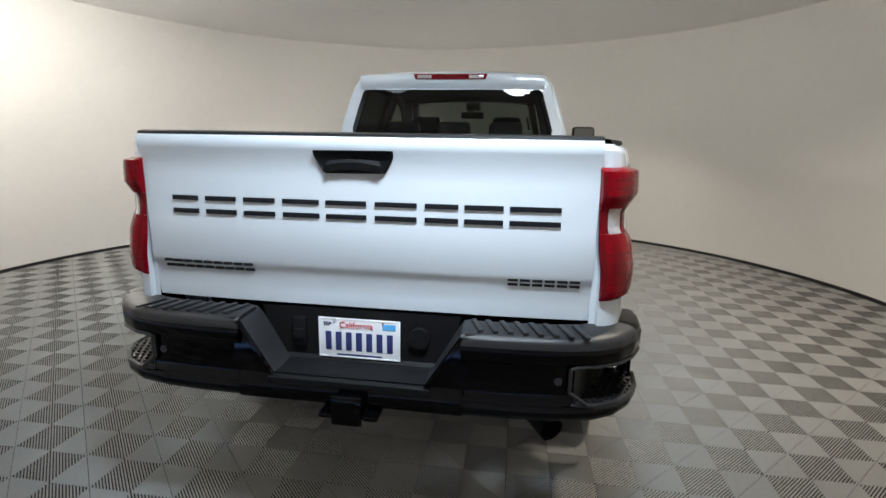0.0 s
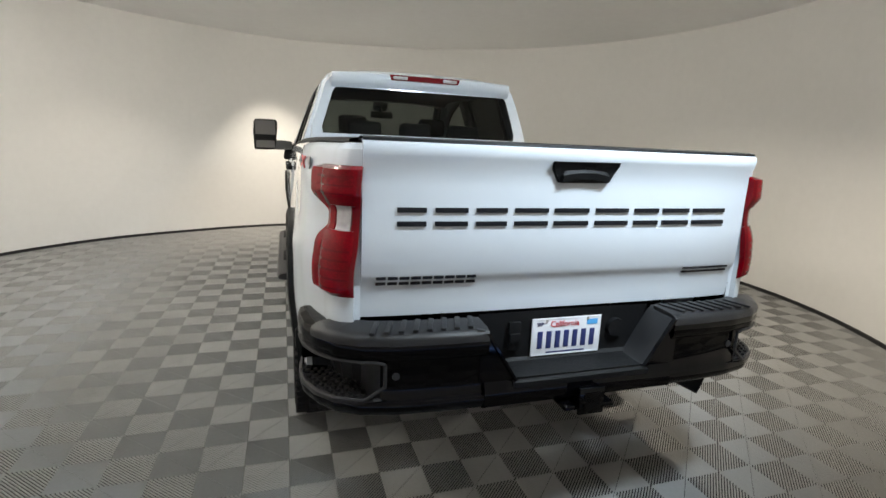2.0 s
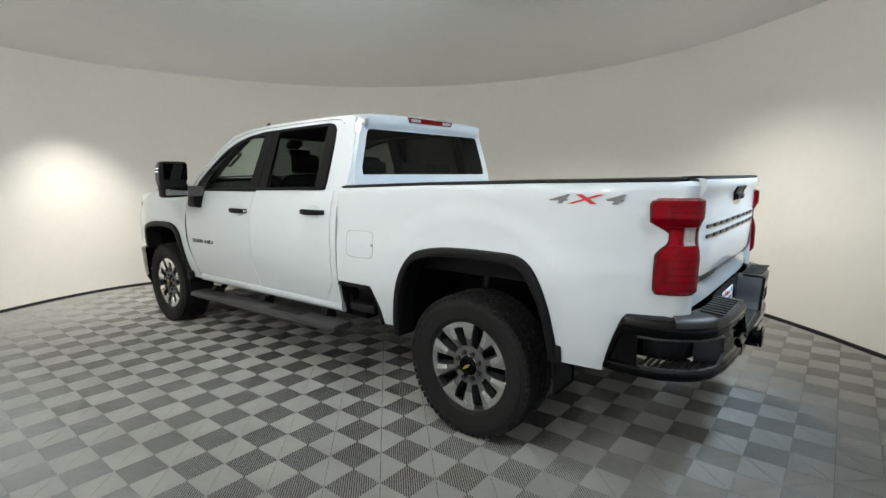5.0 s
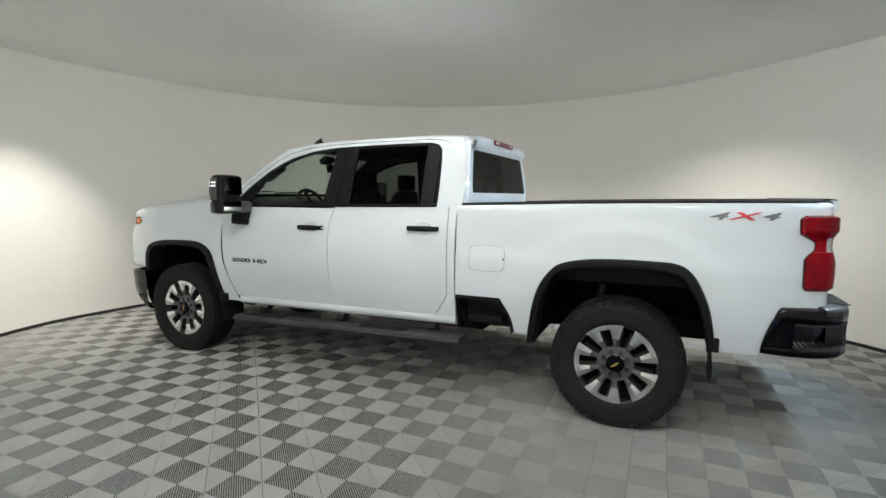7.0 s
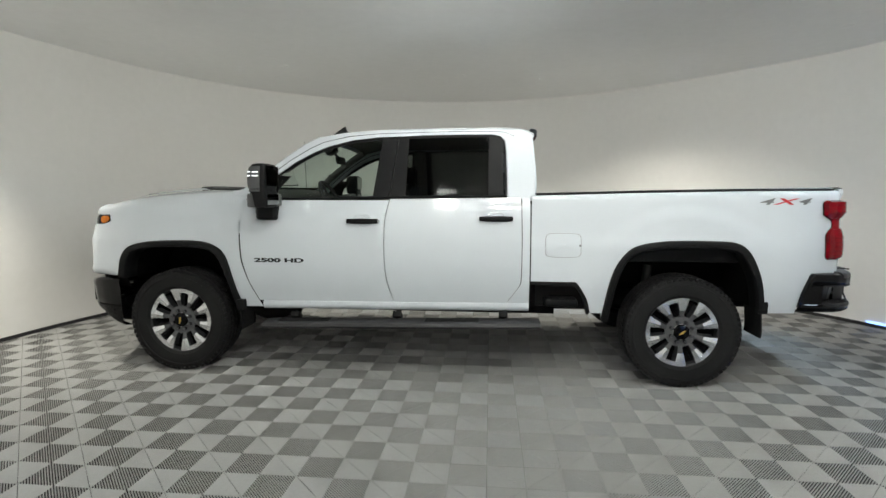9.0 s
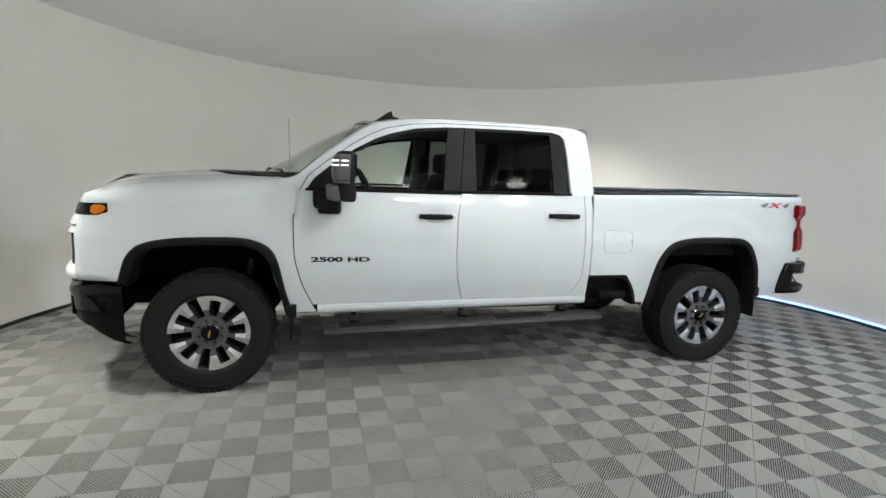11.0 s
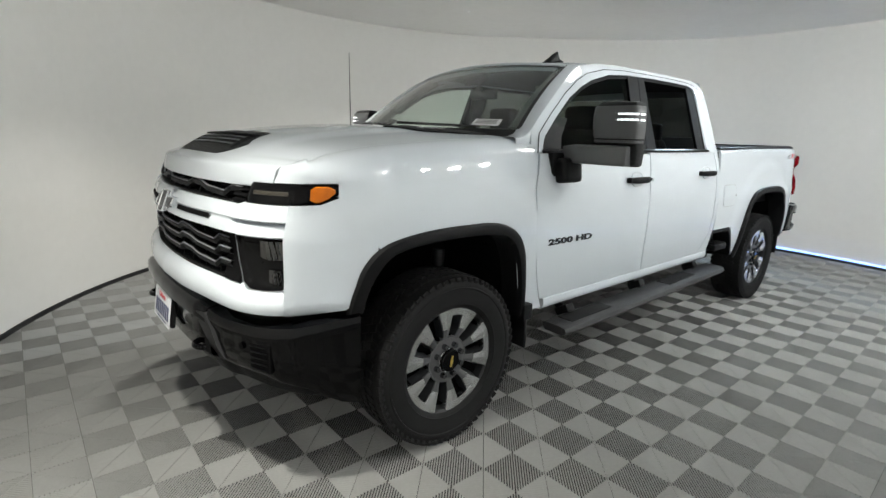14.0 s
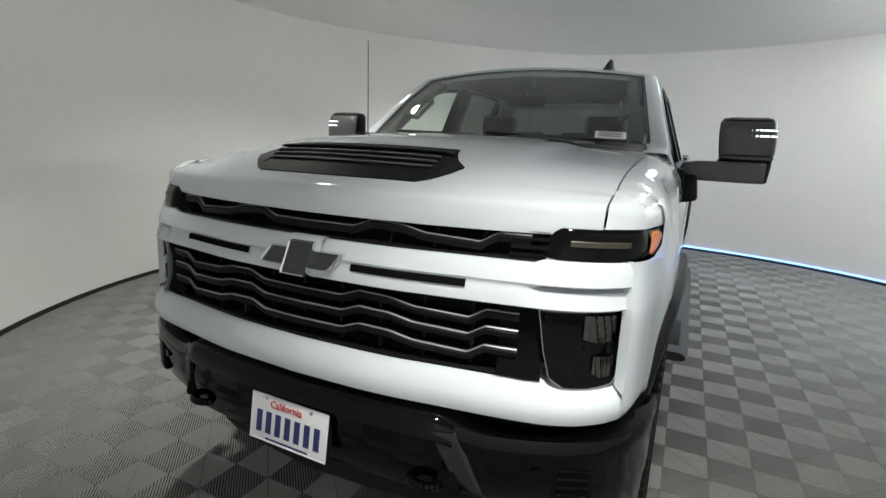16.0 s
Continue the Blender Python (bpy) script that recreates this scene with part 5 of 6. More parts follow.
# ---- the tail of the truck ----
def tail_path(s):
    """Plan of the bed's rear corner: from the side, round to the tailgate gap."""
    pts = [(-0.90, 0.0), (-0.95, 0.0), (-1.0, 0.0), (-1.05, 0.0), (-1.085, -0.004), (-1.115, -0.020), (-1.135, -0.042), (-1.147, -0.066), (-1.151, -0.084)]
    return float(np.interp(s, range(9), [p[0] for p in pts])), float(np.interp(s, range(9), [p[1] for p in pts]))


def tail_point(s, z, out):
    x, d = tail_path(s)
    y = y_bed(max(x, -1.06), z) + d
    x2, d2 = tail_path(min(8, s + 0.3))
    y2 = y_bed(max(x2, -1.06), z) + d2
    tx, ty = x2 - x, y2 - y
    n = math.hypot(tx, ty) or 1
    return Vector((x + ty / n * out, y - tx / n * out, z))


def tail():
    sec = [(-1.09, 1.505), (-1.12, 1.512), (-1.178, 1.511), (-1.192, 1.503), (-1.197, 1.488), (-1.192, 1.462), (-1.176, 1.43), (-1.172, 1.36), (-1.171, 1.20), (-1.168, 1.062), (-1.158, 1.040), (-1.150, 1.025), (-1.147, 0.95), (-1.143, 0.908), (-1.10, 0.903)]
    bm = bmesh.new()
    grid_mesh(bm, [[(x + 0.018 * abs(y / 0.8) ** 4, y, z) for x, z in sec] for y in steps(-0.800, 0.800, 48)], back=(0.03, 0, 0))
    gate = part("tailgate", bm, PAINT, TRUCK, "white closed tailgate")
    bm = bmesh.new()
    grid_mesh(bm, [[(x + 0.018 * abs(y / 0.8) ** 4, y, z) for x, z in ((-1.085, 1.508), (-1.09, 1.520), (-1.15, 1.522), (-1.182, 1.517), (-1.186, 1.508))] for y in steps(-0.80, 0.80, 30)])
    part("tailgate_cap", bm, BLACK, gate, "black tailgate top cap")
    # handle in its pocket
    shape = [(0.135, 1.462), (-0.135, 1.464), (-0.137, 1.445), (-0.105, 1.388), (0.105, 1.386), (0.137, 1.443)]
    pts = along([(y, z, 0) for y, z in shape + shape[:1]], 48)[:-1]

    def gate_x(z):
        return table([(0.9, -1.143), (1.025, -1.150), (1.062, -1.168), (1.2, -1.171), (1.36, -1.172), (1.43, -1.176), (1.462, -1.192), (1.488, -1.197)])(z)

    bm = bmesh.new()
    grid_mesh(bm, [[(gate_x(1.425 + (p.y - 1.425) * f) + d, p.x * f, 1.425 + (p.y - 1.425) * f) for p in pts] for f, d in ((1.0, 0.004), (1.0, -0.008), (0.96, -0.011), (0.93, -0.008), (0.5, -0.009), (0.03, -0.009))], close=True)
    pocket = part("handle_pocket", bm, BLACK, gate, "black tailgate handle pocket")
    bm = bmesh.new()
    grid_mesh(bm, [[(-1.192 - dx, y * w, z - 0.010 * (y / 0.09) ** 2) for y in steps(-0.095, 0.095, 16)] for w, z, dx in ((1.0, 1.400, -0.012), (1.0, 1.402, 0.002), (0.98, 1.424, 0.006), (0.95, 1.438, -0.006))], back=(0.01, 0, 0))
    part("handle", bm, BLACK, pocket)
    for y in (0.085, -0.085):
        bm = bmesh.new()
        tube(bm, (-1.176, y, 1.412), (-1.192, y, 1.412), 0.012, n=14)
        part("handle_button", bm, BLACK, pocket)
    bm = bmesh.new()
    box(bm, (-1.186, -0.018, 1.447), (0.012, 0.05, 0.020), bevel=0.004)
    part("camera_unit", bm, GLOSS, pocket)
    # maker's and model names as plain bars
    gx = gate_x(1.26) - 0.002
    word = new("maker_name_bars")
    word.parent, word["label"] = gate, "row of dark bars in place of lettering"
    starts = [0.685, 0.555, 0.408, 0.262, 0.105, -0.068, -0.240, -0.372, -0.520]
    stops = [0.585, 0.438, 0.292, 0.130, -0.038, -0.212, -0.352, -0.500, -0.685]
    for a, b in zip(starts, stops):
        for z in (1.286, 1.239):
            bm = bmesh.new()
            box(bm, (gx + 0.018 * abs((a + b) / 1.6) ** 4, (a + b) / 2, z), (0.008, a - b, 0.0165), rot=(0, 0, -math.degrees(0.018 * 4 / 0.8 * ((a + b) / 1.6) ** 3)), bevel=0.001)
            part("letter_bar", bm, BADGE, word)
    for name, a, b, z in (("model_name_bars", 0.754, 0.390, 1.039), ("trim_name_bars", -0.519, -0.765, 1.037)):
        row = new(name)
        row.parent, row["label"] = gate, "short row of black badge bars"
        n = 9 if a > 0 else 6
        w = (a - b) / n
        for k in range(n):
            h = 0.0105 if a > 0 else 0.0085
            for dz in (h, -h):
                bm = bmesh.new()
                box(bm, (gate_x(z + dz) - 0.001 + 0.018 * abs((a - w * (k + 0.5)) / 0.8) ** 4, a - w * (k + 0.5), z + dz), (0.010, w * 0.84, h), bevel=0.0008)
                part("letter_bar", bm, BADGE, row)

    # tail lamps
    edge = table([(0.985, 2.5), (0.995, 2.3), (1.01, 2.15), (1.17, 2.15), (1.195, 2.5), (1.225, 3.2), (1.27, 3.2), (1.30, 2.2), (1.315, 1.65), (1.40, 1.55), (1.415, 1.75), (1.425, 2.05)])
    bulge = soft_table([(0.985, 0.020), (1.02, 0.028), (1.15, 0.032), (1.20, 0.022), (1.235, 0.010), (1.275, 0.010), (1.31, 0.026), (1.34, 0.042), (1.41, 0.042), (1.43, 0.026)])
    for side in (1, -1):
        lamp = new("taillight")
        lamp.parent, lamp["label"] = TRUCK, "red taillight with clear reversing lens"
        for name, z0, z1, s0, mt in (("upper_lens", 1.296, 1.425, None, RED), ("lower_lens", 0.987, 1.214, None, RED), ("reversing_lens", 1.2145, 1.2955, 4.8, CLEAR), ("waist_lens", 1.2145, 1.2955, None, RED), ("inner_lens", 1.2145, 1.2955, 6.7, DARKRED)):
            bm = bmesh.new()
            rows = []
            for k, z in enumerate(steps(z0, z1, 12)):
                a = edge(z) if s0 is None else s0
                b = {"waist_lens": 4.8, "reversing_lens": 6.7}.get(name, 8.0)
                first = (k in (0, 12)) and name in ("upper_lens", "lower_lens") and (z < 1.0 or z > 1.41)
                row = [tail_point(a, z, -0.008)]
                row += [tail_point(s, z, (0.004 if first else bulge(z)) * (1 - 0.35 * max(0, (s - 6.5) / 1.5)) - (0.003 if name == "reversing_lens" else 0)) for s in steps(a + 0.05, b - 0.04, 16)]
                row.append(tail_point(b, z, -0.004))
                rows.append(row)
            grid_mesh(bm, rows)
            if side < 0:
                mirror_y(bm)
            part(name, bm, mt, lamp)
        bm = bmesh.new()
        rows = []
        for z in steps(0.988, 1.414, 26):
            a = edge(min(max(z, 0.985), 1.425)) - 0.12
            rows.append([tail_point(max(0, a), z, -0.002), tail_point(max(0, a), z, 0.003), tail_point(a + 0.3, z, 0.003), tail_point(8, z, 0.002)])
        grid_mesh(bm, rows)
        if side < 0:
            mirror_y(bm)
        part("lamp_housing", bm, TRIM, lamp)
        bands = [(z, 2.6, 6.9, 0.0028) for z in (1.335, 1.362, 1.389)] + [(z, 3.0, 6.9, 0.0032) for z in (1.02, 1.052, 1.084, 1.116, 1.148)]
        for z, s0, s1, h in bands:
            bm = bmesh.new()
            grid_mesh(bm, [[tail_point(s, z + dz, bulge(z + dz) * (1 - 0.35 * max(0, (s - 6.5) / 1.5)) + 0.0005) for s in steps(s0, s1, 14)] for dz in (-h, 0.0, h)])
            if side < 0:
                mirror_y(bm)
            part("lens_line", bm, DARKRED, lamp)
        bm = bmesh.new()
        grid_mesh(bm, [[tail_point(s, z, bulge(z) * (1 - 0.35 * max(0, (s - 6.5) / 1.5)) + 0.0008) for s in steps(7.2, 7.85, 5)] for z in steps(1.0, 1.41, 24)])
        if side < 0:
            mirror_y(bm)
        part("inner_strip", bm, DARKRED, lamp)


def rear_bumper():
    bumper = new("rear_bumper")
    bumper.parent, bumper["label"] = TRUCK, "gloss black rear bumper with ribbed step pads"
    plan = [(-0.808, 0.988), (-0.86, 0.998), (-0.97, 1.004), (-1.07, 0.992), (-1.15, 0.955), (-1.215, 0.90), (-1.262, 0.82), (-1.288, 0.70), (-1.30, 0.55), (-1.304, 0.385)]
    pts = along([(x, y, 0) for x, y in plan], 60)
    outward = []
    for k in range(len(pts)):
        t = pts[min(k + 1, 60)] - pts[max(k - 1, 0)]
        outward.append(Vector((t.y, -t.x, 0)).normalized())

    def top_at(p):
        return 0.62 + 0.268 * min(1, max(0, (-0.806 - p.x) / 0.09)) ** 0.7

    def strip(bm, first, last, rows):
        """A band round the corner; each row is (height over p, inset)."""
        grid_mesh(bm, [[pts[k] - outward[k] * d + Vector((0, 0, z(pts[k]))) for z, d in rows] for k in range(first, last + 1)])

    mouth = next(k for k in range(61) if pts[k].x < -0.965)
    inner = next(k for k in range(61) if pts[k].y < 0.755)
    flat = lambda z: (lambda p: min(z, top_at(p) - 0.002))
    for side in (1, -1):
        bm = bmesh.new()
        # rounded brow under the pad, sunk face, rounded lower rail
        strip(bm, 0, 60, [(lambda p: top_at(p) + 0.002, 0.11), (lambda p: top_at(p), 0.022), (lambda p: top_at(p) - 0.006, 0.008), (lambda p: top_at(p) - 0.022, 0.0), (lambda p: max(0.612, top_at(p) - 0.074), 0.001), (lambda p: max(0.610, top_at(p) - 0.088), 0.012)])
        strip(bm, 0, 60, [(flat(0.662), 0.014), (flat(0.655), 0.004), (flat(0.640), 0.0), (flat(0.622), 0.003), (flat(0.606), 0.016), (flat(0.600), 0.10)])
        strip(bm, inner, 60, [(flat(0.802), 0.012), (flat(0.795), 0.016), (flat(0.70), 0.019), (flat(0.674), 0.018), (flat(0.660), 0.013)])
        strip(bm, 0, mouth, [(lambda p: max(0.610, min(0.802, top_at(p) - 0.086)), 0.012), (flat(0.74), 0.014), (flat(0.660), 0.013)])
        if side < 0:
            mirror_y(bm)
        part("bumper_shell", bm, GLOSS, bumper)
        # broad moulded slope from the pad down to the middle step
        bm = bmesh.new()
        grid_mesh(bm, [[(x, y - 0.012 * f, z) for x, f in ((-1.296, 0), (-1.288, 0.3), (-1.24, 0.6), (-1.156, 1))] for z, y in ((0.897, 0.43), (0.893, 0.402), (0.875, 0.382), (0.78, 0.326), (0.71, 0.287), (0.702, 0.270))])
        grid_mesh(bm, [[(-1.303, 0.392 + 0.02 * f, 0.888) if f else (-1.303, 0.386, 0.880), (-1.296, 0.392, 0.890)] for f in (0, 1)])
        if side < 0:
            mirror_y(bm)
        part("inner_slope", bm, SATIN, bumper, "satin black slope beside the number plate")
        bm = bmesh.new()
        grid_mesh(bm, [[(-1.290, 0.41, z), (-1.2905, 0.400 - 0.118 * (0.885 - z) / 0.185, z), (-1.304, 0.396 - 0.118 * (0.885 - z) / 0.185, z), (-1.304, 0.386 - 0.118 * (0.885 - z) / 0.185, z), (-1.290, 0.382 - 0.118 * (0.885 - z) / 0.185, z)] for z in (0.884, 0.84, 0.79, 0.74, 0.70)])
        grid_mesh(bm, [[(-1.287, 0.40, z), (-1.287, max(0.275, 0.392 - 0.118 * (0.885 - z) / 0.185), z)] for z in (0.87, 0.80, 0.75, 0.70, 0.66)])
        if side < 0:
            mirror_y(bm)
        part("slope_edge", bm, GLOSS, bumper)
        # pocket over the corner step: back wall, roof, slanted cheek
        bm = bmesh.new()
        strip(bm, mouth, inner, [(flat(0.801), 0.012), (flat(0.798), 0.10), (flat(0.674), 0.12)])
        cheek = []
        for z in steps(0.66, 0.803, 5):
            p, n = pts[inner], outward[inner]
            cheek.append([p - n * 0.013 + Vector((0, 0, z)), p - n * 0.05 + Vector((0, 0.035, z)), p - n * 0.115 + Vector((0, 0.07, z))])
        grid_mesh(bm, cheek)
        if side < 0:
            mirror_y(bm)
        part("step_recess", bm, CHARCOAL, bumper)
        # raised frame round the pocket's mouth
        bm = bmesh.new()
        loop = [(mouth, 0.799), (inner - 1, 0.799), (inner + 1, 0.791), (inner + 1, 0.712), (inner - 3, 0.664), (mouth, 0.664)]
        path = []
        for (k0, z0), (k1, z1) in zip(loop, loop[1:]):
            m = max(2, abs(k1 - k0) * 2)
            for f in range(m):
                k, z = k0 + (k1 - k0) * f / m, z0 + (z1 - z0) * f / m
                a, b = int(k), min(60, int(k) + 1)
                path.append(pts[a].lerp(pts[b], k - a) - outward[a] * 0.006 + Vector((0, 0, z)))
        for a, b in zip(path, path[1:]):
            tube(bm, a, b, 0.0065, n=8, caps=False)
        if side < 0:
            mirror_y(bm)
        part("pocket_frame", bm, SATIN, bumper, "satin frame round the corner step")
        bm = bmesh.new()
        cols = []
        for p, n in list(zip(pts, outward))[20:]:
            cols.append([p - n * 0.125 + Vector((0, 0, 0.900)), p - n * 0.03 + Vector((0, 0, 0.897)), p - n * 0.008 + Vector((0, 0, 0.888)), p - n * 0.0 + Vector((0, 0, 0.876))])
        grid_mesh(bm, cols, back=(0, 0, -0.02))
        if side < 0:
            mirror_y(bm)
        pad = part("step_pad", bm, SATIN, bumper, "black ribbed step pad")
        for k in range(8):
            bm = bmesh.new()
            box(bm, (-1.225, side * (0.43 + 0.048 * k), 0.9015), (0.11, 0.018, 0.009), rot=(0, 0, side * -18), bevel=0.003)
            part("pad_rib", bm, SATIN, pad)
        # corner step with its studded tread
        bm = bmesh.new()
        out = [(-1.27, 0.745), (-1.262, 0.82), (-1.222, 0.90), (-1.155, 0.96), (-1.07, 0.995), (-0.985, 1.004)]
        op = along([(x, y, 0) for x, y in out], 20)
        c = Vector((-1.10, 0.80, 0))
        grid_mesh(bm, [[Vector((*(c + (p - c) * f).xy, z)) for p in op] for f, z in ((0.985, 0.650), (0.985, 0.664), (0.96, 0.668), (0.94, 0.660), (0.5, 0.658), (0.1, 0.658))])
        if side < 0:
            mirror_y(bm)
        step = part("corner_step", bm, SATIN, bumper, "black corner step with studded tread")
        bm = bmesh.new()
        for i in range(12):
            for j in range(8):
                px, py = -0.985 - 0.026 * i, 0.970 - 0.026 * j - 0.013 * (i % 2)
                if py > 0.785 and math.hypot(px + 1.05, py - 0.80) < 0.185:
                    box(bm, (px, py, 0.664), (0.012, 0.012, 0.009), rot=(0, 0, 45))
        if side < 0:
            mirror_y(bm)
        tagged(part("tread_studs", bm, SATIN, step), kind="stuff")
        for y, z in ((0.70, 0.745), (0.345, 0.722)):
            bm = bmesh.new()
            tube(bm, (-1.25, side * y, z), (-1.286 - 0.003 * (y < 0.5) + 0.012 * (y > 0.5), side * y, z), 0.013, n=18)
            part("parking_sensor", bm, SATIN, bumper)
    # middle step and plate panel
    bm = bmesh.new()
    grid_mesh(bm, [[(x, y, z) for y in steps(-0.285, 0.285, 12)] for x, z in ((-1.15, 0.900), (-1.152, 0.72), (-1.165, 0.706), (-1.285, 0.700), (-1.303, 0.690), (-1.304, 0.655), (-1.29, 0.632), (-1.15, 0.628))])
    centre = part("centre_step", bm, BLACK, bumper, "black centre step below the number plate")
    bm = bmesh.new()
    grid_mesh(bm, [[(-1.1535, y, z) for y in (-0.31 - 0.05 * (z - 0.7) * 6, 0.31 + 0.05 * (z - 0.7) * 6)] for z in (0.70, 0.90)])
    part("plate_panel", bm, BLACK, bumper)
    bm = bmesh.new()
    grid_mesh(bm, [[(x, y, z) for y in steps(-0.392, 0.392, 16)] for x, z in ((-1.20, 0.599), (-1.288, 0.600), (-1.302, 0.610), (-1.3055, 0.640), (-1.304, 0.668), (-1.297, 0.690), (-1.285, 0.702))])
    part("lower_strip", bm, GLOSS, bumper)
    bm = bmesh.new()
    tube(bm, (-1.150, -0.222, 0.812), (-1.170, -0.222, 0.812), 0.040, 0.037, 28)
    part("socket_cap", bm, BLACK, bumper)
    bm = bmesh.new()
    box(bm, (-1.160, 0.225, 0.808), (0.018, 0.05, 0.11), bevel=0.006)
    box(bm, (-1.170, 0.225, 0.80), (0.012, 0.044, 0.04), bevel=0.005)
    part("trailer_socket", bm, BLACK, bumper)
    # hitch receiver, exhaust, spare wheel and frame ends
    bm = bmesh.new()
    for dy, dz, sy, sz in ((0, 0.036, 0.094, 0.012), (0, -0.036, 0.094, 0.012), (0.041, 0, 0.012, 0.084), (-0.041, 0, 0.012, 0.084)):
        box(bm, (-1.22, dy - 0.012, 0.612 + dz), (0.26, sy, sz), bevel=0.003)
    box(bm, (-1.345, -0.012, 0.612), (0.012, 0.104, 0.102), bevel=0.003)
    box(bm, (-1.3465, -0.012, 0.612), (0.013, 0.066, 0.066))
    for y in (0.065, -0.09):
        box(bm, (-1.29, y, 0.585), (0.10, 0.05, 0.018), bevel=0.006)
    hitch = part("tow_hitch", bm, GLOSS, TRUCK, "black square hitch receiver")
    bm = bmesh.new()
    path = [(-0.4, -0.55, 0.60), (-0.85, -0.56, 0.58), (-1.02, -0.60, 0.55), (-1.17, -0.70, 0.51)]
    for p, q in zip(path, path[1:]):
        tube(bm, p, q, 0.045, n=20, caps=False)
    part("exhaust_pipe", bm, BLACK, TRUCK, "dark exhaust tailpipe")


tail()
rear_bumper()
number_plate(Matrix.Translation((-1.160, 0.0, 0.793)) @ pose(0, 0, 0, 90, 0, -90), "rear_number_plate", True, TRUCK)


# ---- sides: badges, mirrors, steps, aerials ----
def side_badges():
    for side in (1, -1):
        y = side * (Y_BODY(0.945) + 0.001)
        turn = pose(0, 0, 0, 90, 0, 180 if side > 0 else 0)
        letter_part("payload_badge", "2500 HD", 0.046, Matrix.Translation((3.153, y, 0.942)) @ turn, BADGE, LEFT[0 if side > 0 else 1], "black raised payload badge", 2.4, 0.0018)
        yb = side * (y_bed(-0.69, 1.412) + 0.001)
        for ch, dx, mt, sz in (("4", 0.132, BADGEGREY, 0.064), ("X", 0.0, BADGERED, 0.064), ("4", -0.132, BADGEGREY, 0.064)):
            letter_part("drive_badge", ch, sz, Matrix.Translation((-0.69 + dx * (1 if side > 0 else -1), y_bed(-0.69 + dx * (1 if side > 0 else -1), 1.412) * side + 0.001 * side, 1.414)) @ turn @ pose(0, 0, 0, 0, 4 if side > 0 else -4, 0), mt, TRUCK, "four-wheel-drive badge on the bed side", 3.0, 0.0012, 0.9)


